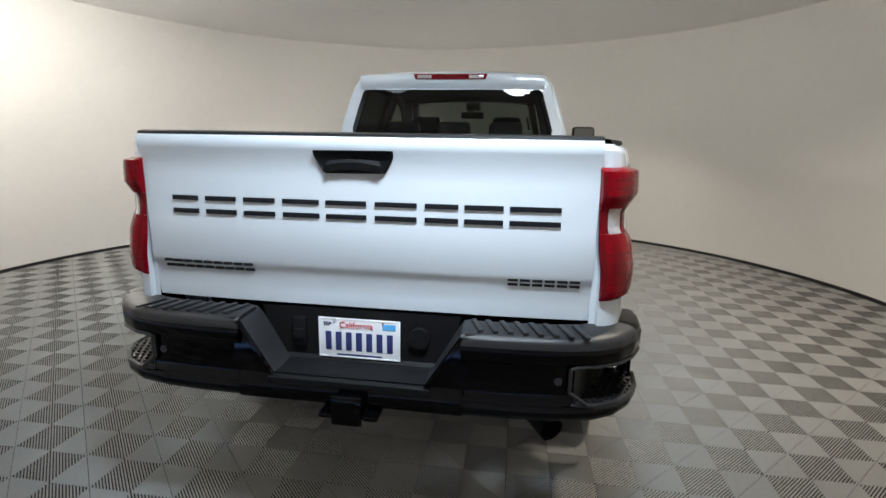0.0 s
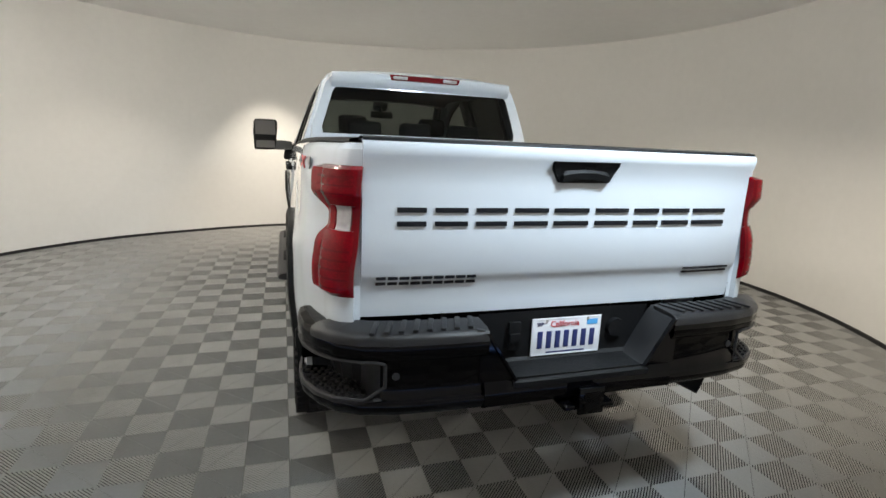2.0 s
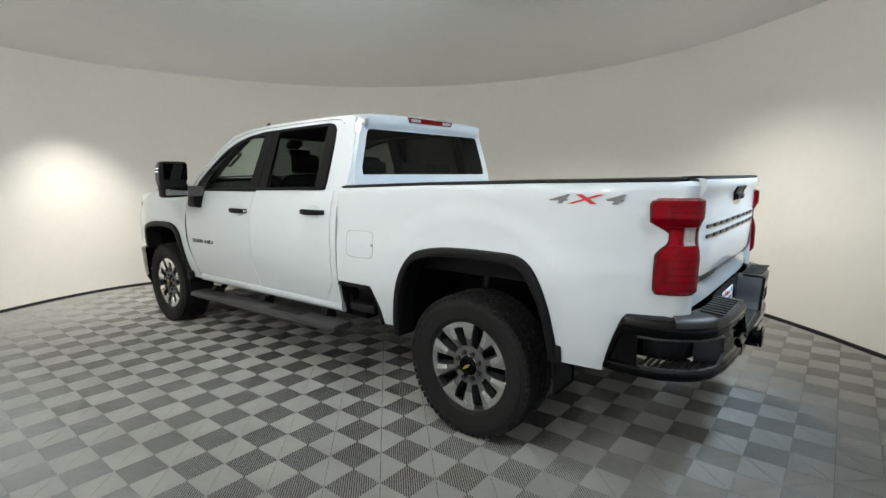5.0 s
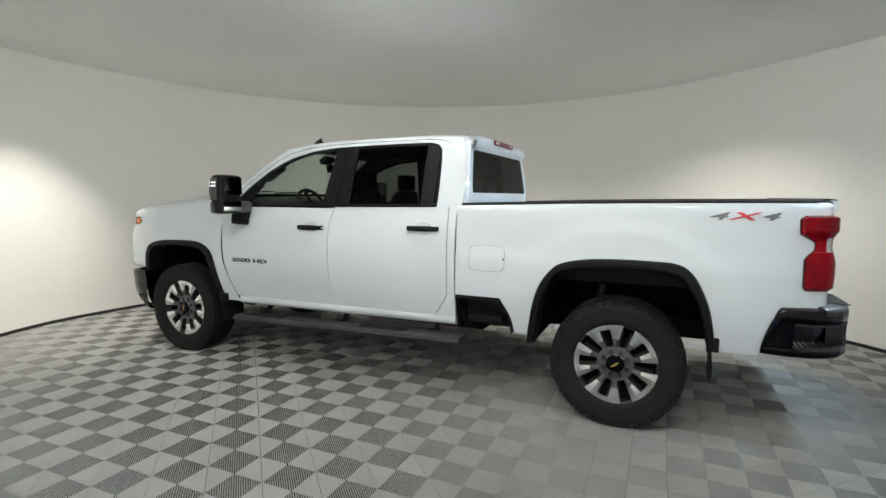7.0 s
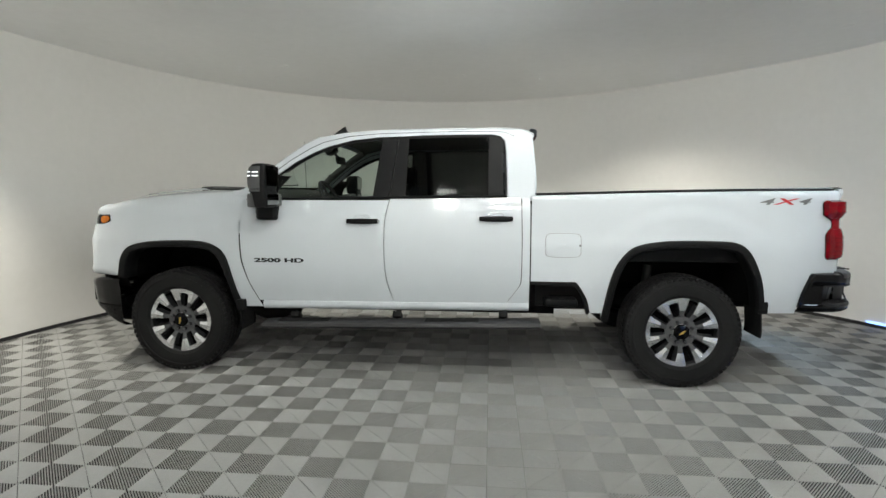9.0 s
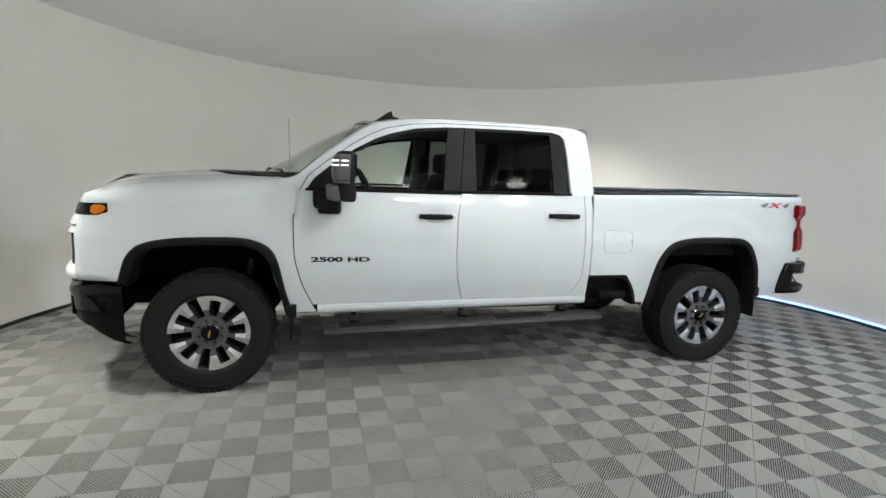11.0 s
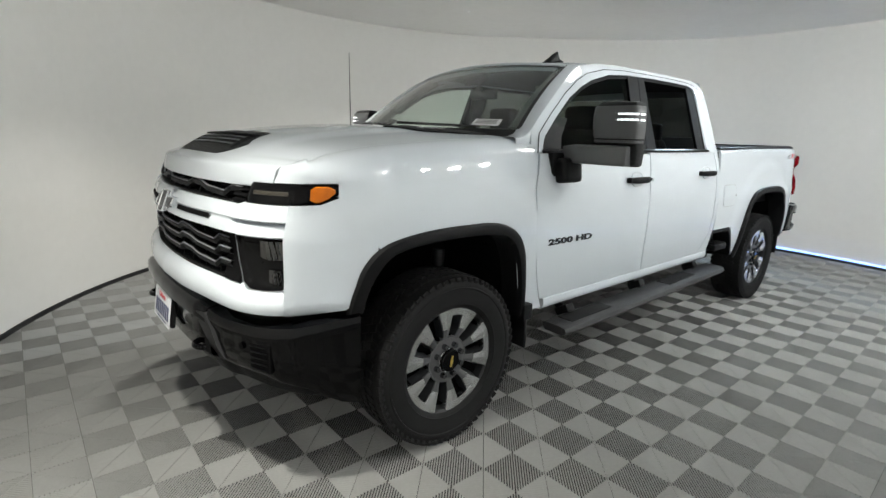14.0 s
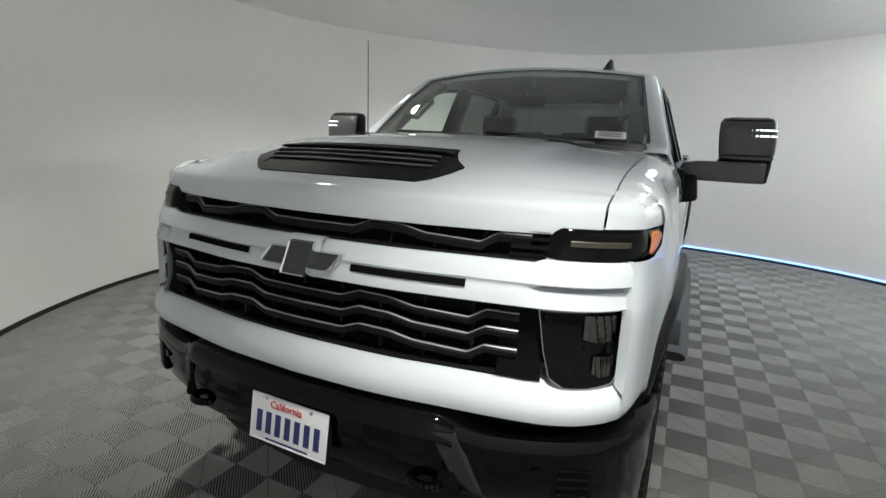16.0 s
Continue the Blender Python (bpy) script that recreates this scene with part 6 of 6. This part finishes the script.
def mirrors():
    for side in (1, -1):
        mir = new("side_mirror")
        mir.parent, mir["label"] = TRUCK, "black extendable towing mirror"

        def add(name, fn, mt, lb=""):
            bm = bmesh.new()
            fn(bm)
            if side < 0:
                mirror_y(bm)
            return part(name, bm, mt, mir, lb)

        add("mirror_base", lambda bm: (box(bm, (3.235, 0.995, 1.335), (0.16, 0.10, 0.135), rot=(8, 0, 0), bevel=0.03, seg=3), box(bm, (3.25, 0.955, 1.36), (0.20, 0.05, 0.15), bevel=0.02)), BLACK)

        def loop(c0, c1, h0, h1, power, n):
            return [(c0 + h0 * math.copysign(abs(math.cos(a)) ** power, math.cos(a)), c1 + h1 * math.copysign(abs(math.sin(a)) ** power, math.sin(a))) for a in (math.tau * k / n for k in range(n))]

        def capped(bm, g):
            grid_mesh(bm, g, close=True)
            for r in (g[0], g[-1]):
                bm.faces.new([bm.verts.new(p) for p in r])

        def arm(bm):
            g = []
            for y, x0, x1, z0, z1 in ((0.955, 3.16, 3.235, 1.395, 1.455), (0.965, 3.13, 3.252, 1.383, 1.468), (1.03, 3.10, 3.262, 1.378, 1.478), (1.20, 3.09, 3.256, 1.376, 1.480), (1.318, 3.09, 3.240, 1.376, 1.480), (1.330, 3.10, 3.228, 1.382, 1.474)):
                g.append([(u, y, w) for u, w in loop((x0 + x1) / 2, (z0 + z1) / 2, (x1 - x0) / 2, (z1 - z0) / 2, 0.25, 32)])
            capped(bm, g)

        add("mirror_arm", arm, MIRRORCOVER)

        rows = [(1.482, 1.145, 1.352, 3.10, 3.20), (1.488, 1.125, 1.356, 3.085, 3.215), (1.55, 1.116, 1.357, 3.08, 3.226), (1.62, 1.110, 1.354, 3.078, 3.224), (1.672, 1.110, 1.348, 3.08, 3.210), (1.692, 1.122, 1.338, 3.09, 3.19), (1.698, 1.15, 1.31, 3.11, 3.165)]
        add("mirror_head", lambda bm: capped(bm, [[(u, w, z) for u, w in loop((x0 + x1) / 2, (y0 + y1) / 2, (x1 - x0) / 2, (y1 - y0) / 2, 0.42, 40)] for z, y0, y1, x0, x1 in rows]), BLACK)
        foot = [(1.374, 1.20, 1.338, 3.09, 3.15), (1.382, 1.14, 1.350, 3.080, 3.178), (1.45, 1.12, 1.356, 3.078, 3.19), (1.49, 1.12, 1.356, 3.080, 3.20)]
        add("mirror_housing", lambda bm: capped(bm, [[(u, w, z) for u, w in loop((x0 + x1) / 2, (y0 + y1) / 2, (x1 - x0) / 2, (y1 - y0) / 2, 0.35, 32)] for z, y0, y1, x0, x1 in foot]), BLACK)

        spans = [table([(r[0], r[k]) for r in rows]) for k in (1, 2, 3, 4)]

        def skin(z, out):
            """The head's front and outer face at a height, from the inner edge round the corner, with its arc length."""
            y0, y1, x0, x1 = (f(z) for f in spans)
            line, run = [], 0.0
            for k in range(81):
                a = radians(-58 + 156 * k / 80)
                p = Vector(((x0 + x1) / 2 + ((x1 - x0) / 2 + out) * math.copysign(abs(math.cos(a)) ** 0.42, math.cos(a)), (y0 + y1) / 2 + ((y1 - y0) / 2 + out) * math.copysign(abs(math.sin(a)) ** 0.42, math.sin(a)), z))
                run += (p - line[-1][1]).length if line else 0.0
                line.append((run, p))
            return line

        def on_skin(z, f, out):
            line = skin(z, out)
            want = f * line[-1][0]
            return next(p for run, p in line if run >= want - 1e-6)

        add("head_cover", lambda bm: grid_mesh(bm, [[skin(z, out)[k][1] for k in range(0, 81, 4)] for z, out in ((1.512, 0.0005), (1.516, 0.005), (1.56, 0.005), (1.62, 0.005), (1.668, 0.005), (1.675, 0.0005))]), MIRRORCOVER, "silver-grey mirror cover")
        add("cover_lip", lambda bm: grid_mesh(bm, [[skin(z, out)[k][1] for k in range(0, 81, 4)] for z, out in ((1.492, 0.0005), (1.494, 0.0045), (1.505, 0.0045), (1.507, 0.0005))]), MIRRORCOVER)
        for z in (1.634, 1.606):
            for k in range(8):
                f = 0.34 + 0.075 * k + (0.03 if k > 5 else 0.0)
                add("marker_led", lambda bm: grid_mesh(bm, [[on_skin(z + dz, f + df, 0.0055) for df in (0, 0.02, 0.04, 0.062)] for dz in (-0.004, 0.0, 0.004)], back=(-0.002, -0.002, 0)), LEDWHITE, "lit white marker light")
        add("mirror_glass", lambda bm: grid_mesh(bm, [[(3.0755, y, z) for y in (1.13, 1.335)] for z in (1.535, 1.68)]), MIRROR)
        add("spotter_glass", lambda bm: grid_mesh(bm, [[(3.0765, y, z) for y in (1.14, 1.33)] for z in (1.395, 1.472)]), MIRROR)


def running_boards():
    for side in (1, -1):
        board = new("running_board")
        board.parent, board["label"] = TRUCK, "black running board with step pads"
        bm = bmesh.new()
        sec = [(0.93, 0.018), (0.945, 0.030), (1.075, 0.030), (1.105, 0.020), (1.116, 0.0), (1.105, -0.018), (1.06, -0.026), (0.95, -0.024), (0.93, 0.0)]
        g = []
        for k, x in enumerate(steps(3.27, 1.07, 26)):
            e = 0.90 if k in (0, 26) else 1.0
            z = 0.425 + (3.27 - x) * 0.022
            g.append([(x, side * (1.02 + (y - 1.02) * e), z + dz * e) for y, dz in sec])
        grid_mesh(bm, g, close=True)
        for r in (g[0], g[-1]):
            bm.faces.new([bm.verts.new(p) for p in r])
        part("board", bm, BOARD, board)
        for x in (2.95, 1.75):
            bm = bmesh.new()
            z = 0.425 + (3.27 - x) * 0.022
            box(bm, (x, side * 1.015, z + 0.032), (0.42, 0.105, 0.006), rot=(0, 1.3, 0), bevel=0.002)
            pad = part("tread_pad", bm, RUBBER, board)
        for x in (3.05, 2.2, 1.35):
            bm = bmesh.new()
            z = 0.425 + (3.27 - x) * 0.022
            tube(bm, (x, side * 0.98, z), (x, side * 0.80, z + 0.11), 0.022, n=12)
            box(bm, (x, side * 0.93, z + 0.045), (0.07, 0.10, 0.05), rot=(side * 30, 0, 0), bevel=0.01)
            part("bracket", bm, BLACK, board)


def roof_things():
    bm = bmesh.new()
    zb = 2.005
    g = []
    for x, h, w in ((2.92, 0.004, 0.010), (2.88, 0.012, 0.030), (2.82, 0.030, 0.034), (2.77, 0.050, 0.030), (2.735, 0.062, 0.022), (2.725, 0.020, 0.028), (2.69, 0.012, 0.026), (2.66, 0.003, 0.010)):
        z0 = zb - 0.055 * max(0, (x - 2.75) / 0.17)
        g.append([(x, 0.47 + w * math.cos(a), z0 + h * max(0, math.sin(a)) ** 1.0) for a in steps(0, math.pi, 12)])
    grid_mesh(bm, g)
    part("shark_fin_aerial", bm, BLACK, TRUCK, "black shark-fin aerial on the roof")
    bm = bmesh.new()
    tube(bm, (3.575, -0.76, 1.44), (3.585, -0.76, 2.072), 0.0035, 0.0022, 8)
    tube(bm, (3.575, -0.76, 1.43), (3.576, -0.76, 1.475), 0.013, 0.007, 12)
    part("whip_aerial", bm, TRIM, TRUCK, "thin black whip aerial")


def cowl():
    bm = bmesh.new()
    g = []
    for u in steps(-1, 1, 30):
        a = windshield_point(u, 0.0)
        hx = hood_x(u * HOOD_HALF)[0]
        g.append([(hx + 0.02, u * HOOD_HALF, hood_height(hx, u * HOOD_HALF) - 0.024), ((hx + a.x) / 2, (a.y + u * HOOD_HALF) / 2, 1.522), (a.x - 0.01, a.y, WS_LOW + 0.002)])
    grid_mesh(bm, g)
    part("cowl_panel", bm, BLACK, TRUCK, "black cowl panel")

    def corner(bm):
        """The painted fillet where the hood edge sweeps up into the pillar."""
        rows = []
        for x in steps(3.57, 3.36, 18):
            deck, rise = hood_height(max(x, 3.47), HOOD_HALF) + 0.002, 1.549 + (3.43 - x) * 0.80
            z = 0.5 * (deck + rise + math.hypot(deck - rise, 0.035))
            out = rail_y(x, max(z, 1.50)) - 0.004
            rows.append([(x, y, z + dz) for y, dz in ((0.775, -0.012), (0.79, 0.0), (0.83, 0.001), (out - 0.02, 0.0), (out - 0.006, -0.006), (out, -0.02), (out + 0.004, -0.07))])
        grid_mesh(bm, rows)

    both("cowl_corner", corner, PAINT, TRUCK)
    for y0, y1 in ((0.62, 0.05), (0.0, -0.55)):
        bm = bmesh.new()
        a, b = windshield_point(y0 / 0.812, 0.02), windshield_point(y1 / 0.812, 0.05)
        tube(bm, a + Vector((0.02, 0, 0.002)), b + Vector((0.02, 0, 0.004)), 0.008, n=8)
        part("wiper", bm, TRIM, TRUCK, "black wiper blade")
    bm = bmesh.new()
    grid_mesh(bm, [[windshield_point(u, v) + Vector((0.003, 0, 0.003)) for u in (0.70, 0.87)] for v in (0.035, 0.115)])
    tag = part("windshield_label", bm, PAPER, TRUCK, "white paper label on the windshield")
    bm = bmesh.new()
    for k in range(3):
        grid_mesh(bm, [[windshield_point(u, v) + Vector((0.005, 0, 0.005)) for u in (0.72, 0.85)] for v in (0.055 + 0.018 * k, 0.064 + 0.018 * k)])
    part("label_bars", bm, BADGEGREY, tag)


def interior():
    cabin = new("cabin_interior")
    cabin.parent, cabin["label"] = TRUCK, "dark grey cabin with seats and steering wheel"
    bm = bmesh.new()
    sec = [(3.50, 1.50), (3.38, 1.505), (3.20, 1.46), (3.08, 1.42), (3.03, 1.36), (3.04, 1.22), (3.10, 1.05)]
    grid_mesh(bm, [[(x, y, z + 0.02 * math.cos(y * 2)) for x, z in sec] for y in steps(-0.84, 0.84, 20)])
    part("dashboard", bm, INTERIOR, cabin)
    for x, ys, top in ((2.42, (0.40, -0.40), 1.56), (1.50, (0.42, 0.0, -0.42), 1.50)):
        for y in ys:
            seat = new("seat")
            seat.parent = cabin
            w = 0.27 if x > 2 else 0.22
            bm = bmesh.new()
            box(bm, (x + 0.25, y, 1.0), (0.52, 2 * w, 0.16), bevel=0.05, seg=3)
            part("cushion", bm, CLOTH, seat)
            bm = bmesh.new()
            g = []
            for z, d, ww in ((1.02, 0.0, 0.92), (1.15, -0.02, 1.0), (1.35, -0.07, 1.0), (1.50, -0.11, 0.92), (1.56, -0.13, 0.72), (1.575, -0.135, 0.5)):
                zz = z if x > 2 else 1.02 + (z - 1.02) * 0.93
                g.append([(x + d + 0.06 * math.copysign(abs(math.cos(a)) ** 0.5, math.cos(a)), y + w * ww * math.copysign(abs(math.sin(a)) ** 0.6, math.sin(a)), zz) for a in (math.tau * k / 20 for k in range(20))])
            grid_mesh(bm, g, close=True)
            bm.faces.new([bm.verts.new(p) for p in g[-1]])
            part("seat_back", bm, CLOTH, seat)
            bm = bmesh.new()
            hz = 1.665 if x > 2 else 1.58
            box(bm, (x - 0.13, y, hz), (0.10, 0.27, 0.17), bevel=0.045, seg=3)
            tube(bm, (x - 0.12, y - 0.06, hz - 0.14), (x - 0.12, y - 0.06, hz), 0.008, n=8)
            tube(bm, (x - 0.12, y + 0.06, hz - 0.14), (x - 0.12, y + 0.06, hz), 0.008, n=8)
            part("headrest", bm, CLOTH, seat)
    # steering wheel
    wheel = new("steering_wheel")
    wheel.parent = cabin
    wheel.matrix_local = pose(2.90, 0.40, 1.42, 0, -62, 0)
    bm = bmesh.new()
    n, m = 36, 10
    grid_mesh(bm, [[((0.185 + 0.016 * math.cos(math.tau * j / m)) * math.cos(math.tau * k / n), (0.185 + 0.016 * math.cos(math.tau * j / m)) * math.sin(math.tau * k / n), 0.016 * math.sin(math.tau * j / m)) for k in range(n)] for j in range(m + 1)], close=True)
    part("wheel_rim", bm, INTERIOR, wheel)
    bm = bmesh.new()
    box(bm, (0, 0, -0.01), (0.13, 0.15, 0.05), bevel=0.02)
    for a in (0, 90, 180):
        box(bm, (0.11 * math.sin(radians(a)), 0.11 * math.cos(radians(a)), -0.008), (0.035 if a != 90 else 0.14, 0.14 if a != 90 else 0.035, 0.018), bevel=0.006)
    part("wheel_hub", bm, INTERIOR, wheel)
    # mirror, visors, roof lining, pillar trims with grab handles
    bm = bmesh.new()
    box(bm, (2.93, 0.0, 1.80), (0.03, 0.25, 0.075), rot=(0, 10, 0), bevel=0.014)
    tube(bm, (2.94, 0, 1.82), (3.02, 0, 1.90), 0.012, n=10)
    part("rear_view_mirror", bm, INTERIOR, cabin)
    bm = bmesh.new()
    box(bm, (3.02, 0.0, 1.895), (0.10, 0.16, 0.06), rot=(0, 30, 0), bevel=0.02)
    part("sensor_housing", bm, INTERIOR, cabin)
    bm = bmesh.new()
    grid_mesh(bm, [[(x, y, 1.945 - 0.03 * abs(y / 0.7) ** 3 + (0.04 if 1.3 < x < 2.7 else 0.0)) for y in steps(-0.70, 0.70, 14)] for x in steps(2.86, 1.16, 10)], back=(0, 0, 0.01))
    part("roof_lining", bm, HEADLINER, cabin)
    for side in (1, -1):
        bm = bmesh.new()
        box(bm, (2.25, side * 0.80, 1.68), (0.13, 0.05, 0.56), rot=(side * 18, 0, 0), bevel=0.015)
        part("pillar_trim", bm, HEADLINER, cabin)
        bm = bmesh.new()
        pts = [windshield_point(side * 0.93, v) + Vector((-0.06, -side * 0.015, -0.02)) for v in steps(0.02, 0.98, 6)]
        for p, q in zip(pts, pts[1:]):
            tube(bm, p, q, 0.036, n=10)
        part("pillar_trim", bm, HEADLINER, cabin)
        bm = bmesh.new()
        pts = [windshield_point(side * 0.86, v) + Vector((-0.11, -side * 0.03, -0.03)) for v in steps(0.35, 0.62, 5)]
        for p, q in zip(pts, pts[1:]):
            tube(bm, p, q, 0.014, n=8)
        tube(bm, pts[0], pts[0] + Vector((0.06, side * 0.04, 0.02)), 0.014, n=8)
        tube(bm, pts[-1], pts[-1] + Vector((0.06, side * 0.04, 0.02)), 0.014, n=8)
        part("grab_handle", bm, HEADLINER, cabin)
        bm = bmesh.new()
        grid_mesh(bm, [[(x, side * (0.87 if z < 1.40 else 0.895), z) for x in steps(3.30, 1.25, 8)] for z in (0.6, 1.38, 1.425)])
        part("door_lining", bm, INTERIOR, cabin)


def chassis():
    bm = bmesh.new()
    for y in (0.42, -0.42):
        box(bm, (1.9, y, 0.60), (5.9, 0.09, 0.16), bevel=0.01)
    for x in (-0.9, -0.3, 0.4, 1.4, 2.6, 4.6):
        box(bm, (x, 0, 0.60), (0.10, 0.84, 0.10), bevel=0.01)
    part("frame_rail", bm, DARK, TRUCK)
    for x in AXLES:
        bm = bmesh.new()
        tube(bm, (x, 0.74, HUB_Z), (x, -0.74, HUB_Z), 0.055, n=16)
        bmesh.ops.create_uvsphere(bm, u_segments=20, v_segments=12, radius=0.17, matrix=Matrix.Translation((x, 0.08 if x else 0, HUB_Z + 0.01)) @ Matrix.Diagonal((0.9, 1.0, 0.95, 1)))
        part("axle", bm, DARK, TRUCK)
    for x, y in ((3.86, 0.62), (3.86, -0.62), (0.2, 0.58), (0.2, -0.58)):
        bm = bmesh.new()
        tube(bm, (x, y, 0.46), (x - 0.06, y * 0.95, 0.88), 0.035, n=12)
        part("shock_absorber", bm, DARKALU, TRUCK)
    bm = bmesh.new()
    box(bm, (2.3, 0, 0.52), (1.0, 0.5, 0.22), bevel=0.05)
    part("gearbox", bm, DARK, TRUCK)
    bm = bmesh.new()
    box(bm, (4.2, 0, 0.72), (0.9, 0.7, 0.45), bevel=0.05)
    part("engine", bm, DARK, TRUCK)
    bm = bmesh.new()
    tube(bm, (-0.78, 0, 0.66), (-0.78, 0, 0.86), 0.38, n=32)
    part("spare_wheel", bm, RUBBER, TRUCK)


side_badges()
mirrors()
running_boards()
roof_things()
cowl()
interior()
chassis()


# ---- the ribbed floor tiles, square cells with diagonal ribs that turn from cell to cell ----
def rib_cell():
    """Round-backed ribs along the x = -y diagonal of a cell, cut through by a narrow slit along the other diagonal."""
    half, n = TILE / math.sqrt(2), 24
    pitch = 2 * half / n
    rib, deep, slit = pitch * 0.28, -0.0068, 0.0013
    verts, faces = [], []
    for k in range(n):
        c = (k + 0.5 - n / 2) * pitch
        for side in (1, -1):
            i = len(verts)
            for u, z in ((c - rib, deep), (c - rib * 0.82, deep * 0.42), (c - rib * 0.25, 0.0), (c + rib * 0.25, 0.0), (c + rib * 0.82, deep * 0.42), (c + rib, deep)):
                v = max(slit + 0.0002, half - abs(u) - 0.0012)
                for w in (side * slit, side * v):
                    verts.append(((u + w) / math.sqrt(2), (u - w) / math.sqrt(2), z))
            for a in range(5):
                quad = (i + 2 * a, i + 2 * a + 1, i + 2 * a + 3, i + 2 * a + 2)
                faces.append(quad if side < 0 else quad[::-1])
            faces.append(tuple(i + 2 * a for a in range(6)) if side > 0 else tuple(i + 2 * a for a in range(5, -1, -1)))
            faces.append(tuple(i + 2 * a + 1 for a in range(5, -1, -1)) if side > 0 else tuple(i + 2 * a + 1 for a in range(6)))
    return verts, faces


def floor_tiles():
    verts, faces = rib_cell()
    me = bpy.data.meshes.new("floor_tile")
    me.from_pydata(verts, [], faces)
    me.materials.append(RIB)
    me.polygons.foreach_set("use_smooth", [False] * len(faces))
    me.update()
    ct, st = math.cos(TURN), math.sin(TURN)
    base_v = np.array(verts)
    turned = [base_v, np.stack([-base_v[:, 1], base_v[:, 0], base_v[:, 2]], 1)]
    spin = np.array([[ct, st, 0], [-st, ct, 0], [0, 0, 1]])
    flat = np.array([k for f in faces for k in f])
    sizes = np.array([len(f) for f in faces])
    rest_v, rest_l, made = [], [], 0
    for i in range(-26, 38):
        for j in range(-30, 30):
            lx, ly = TX + (i + 0.5) * TILE, TY + (j + 0.5) * TILE
            x, y = lx * ct - ly * st, lx * st + ly * ct
            d = math.hypot(x - CX, y - CY)
            if d > RADIUS((math.degrees(math.atan2(y - CY, x - CX)) + 60) % 360 - 60) + 0.13:
                continue
            quarter = (i + j) % 2
            if 2.72 < d < 3.66 and y > 0.4 and made < 300:
                ob = new("floor_tile", me)
                ob.parent = FLOOR
                ob.matrix_local = Matrix.Translation((x, y, 0)) @ Matrix.Rotation(TURN + quarter * math.pi / 2, 4, "Z")
                made += 1
            else:
                rest_l.append(flat + len(rest_v) * len(verts))
                rest_v.append(turned[quarter] @ spin + np.array((x, y, 0)))
    rest = bpy.data.meshes.new("floor_tiles_rest")
    co, loops, counts = np.concatenate(rest_v), np.concatenate(rest_l), np.tile(sizes, len(rest_v))
    rest.vertices.add(len(co))
    rest.vertices.foreach_set("co", co.ravel())
    rest.loops.add(len(loops))
    rest.loops.foreach_set("vertex_index", loops)
    rest.polygons.add(len(counts))
    rest.polygons.foreach_set("loop_start", np.concatenate(([0], np.cumsum(counts)[:-1])))
    rest.polygons.foreach_set("use_smooth", [False] * len(counts))
    rest.materials.append(RIB)
    rest.update(calc_edges=True)
    ob = new("floor_tiles_rest", rest)
    ob.parent = FLOOR
    tagged(ob, kind="stuff")


floor_tiles()
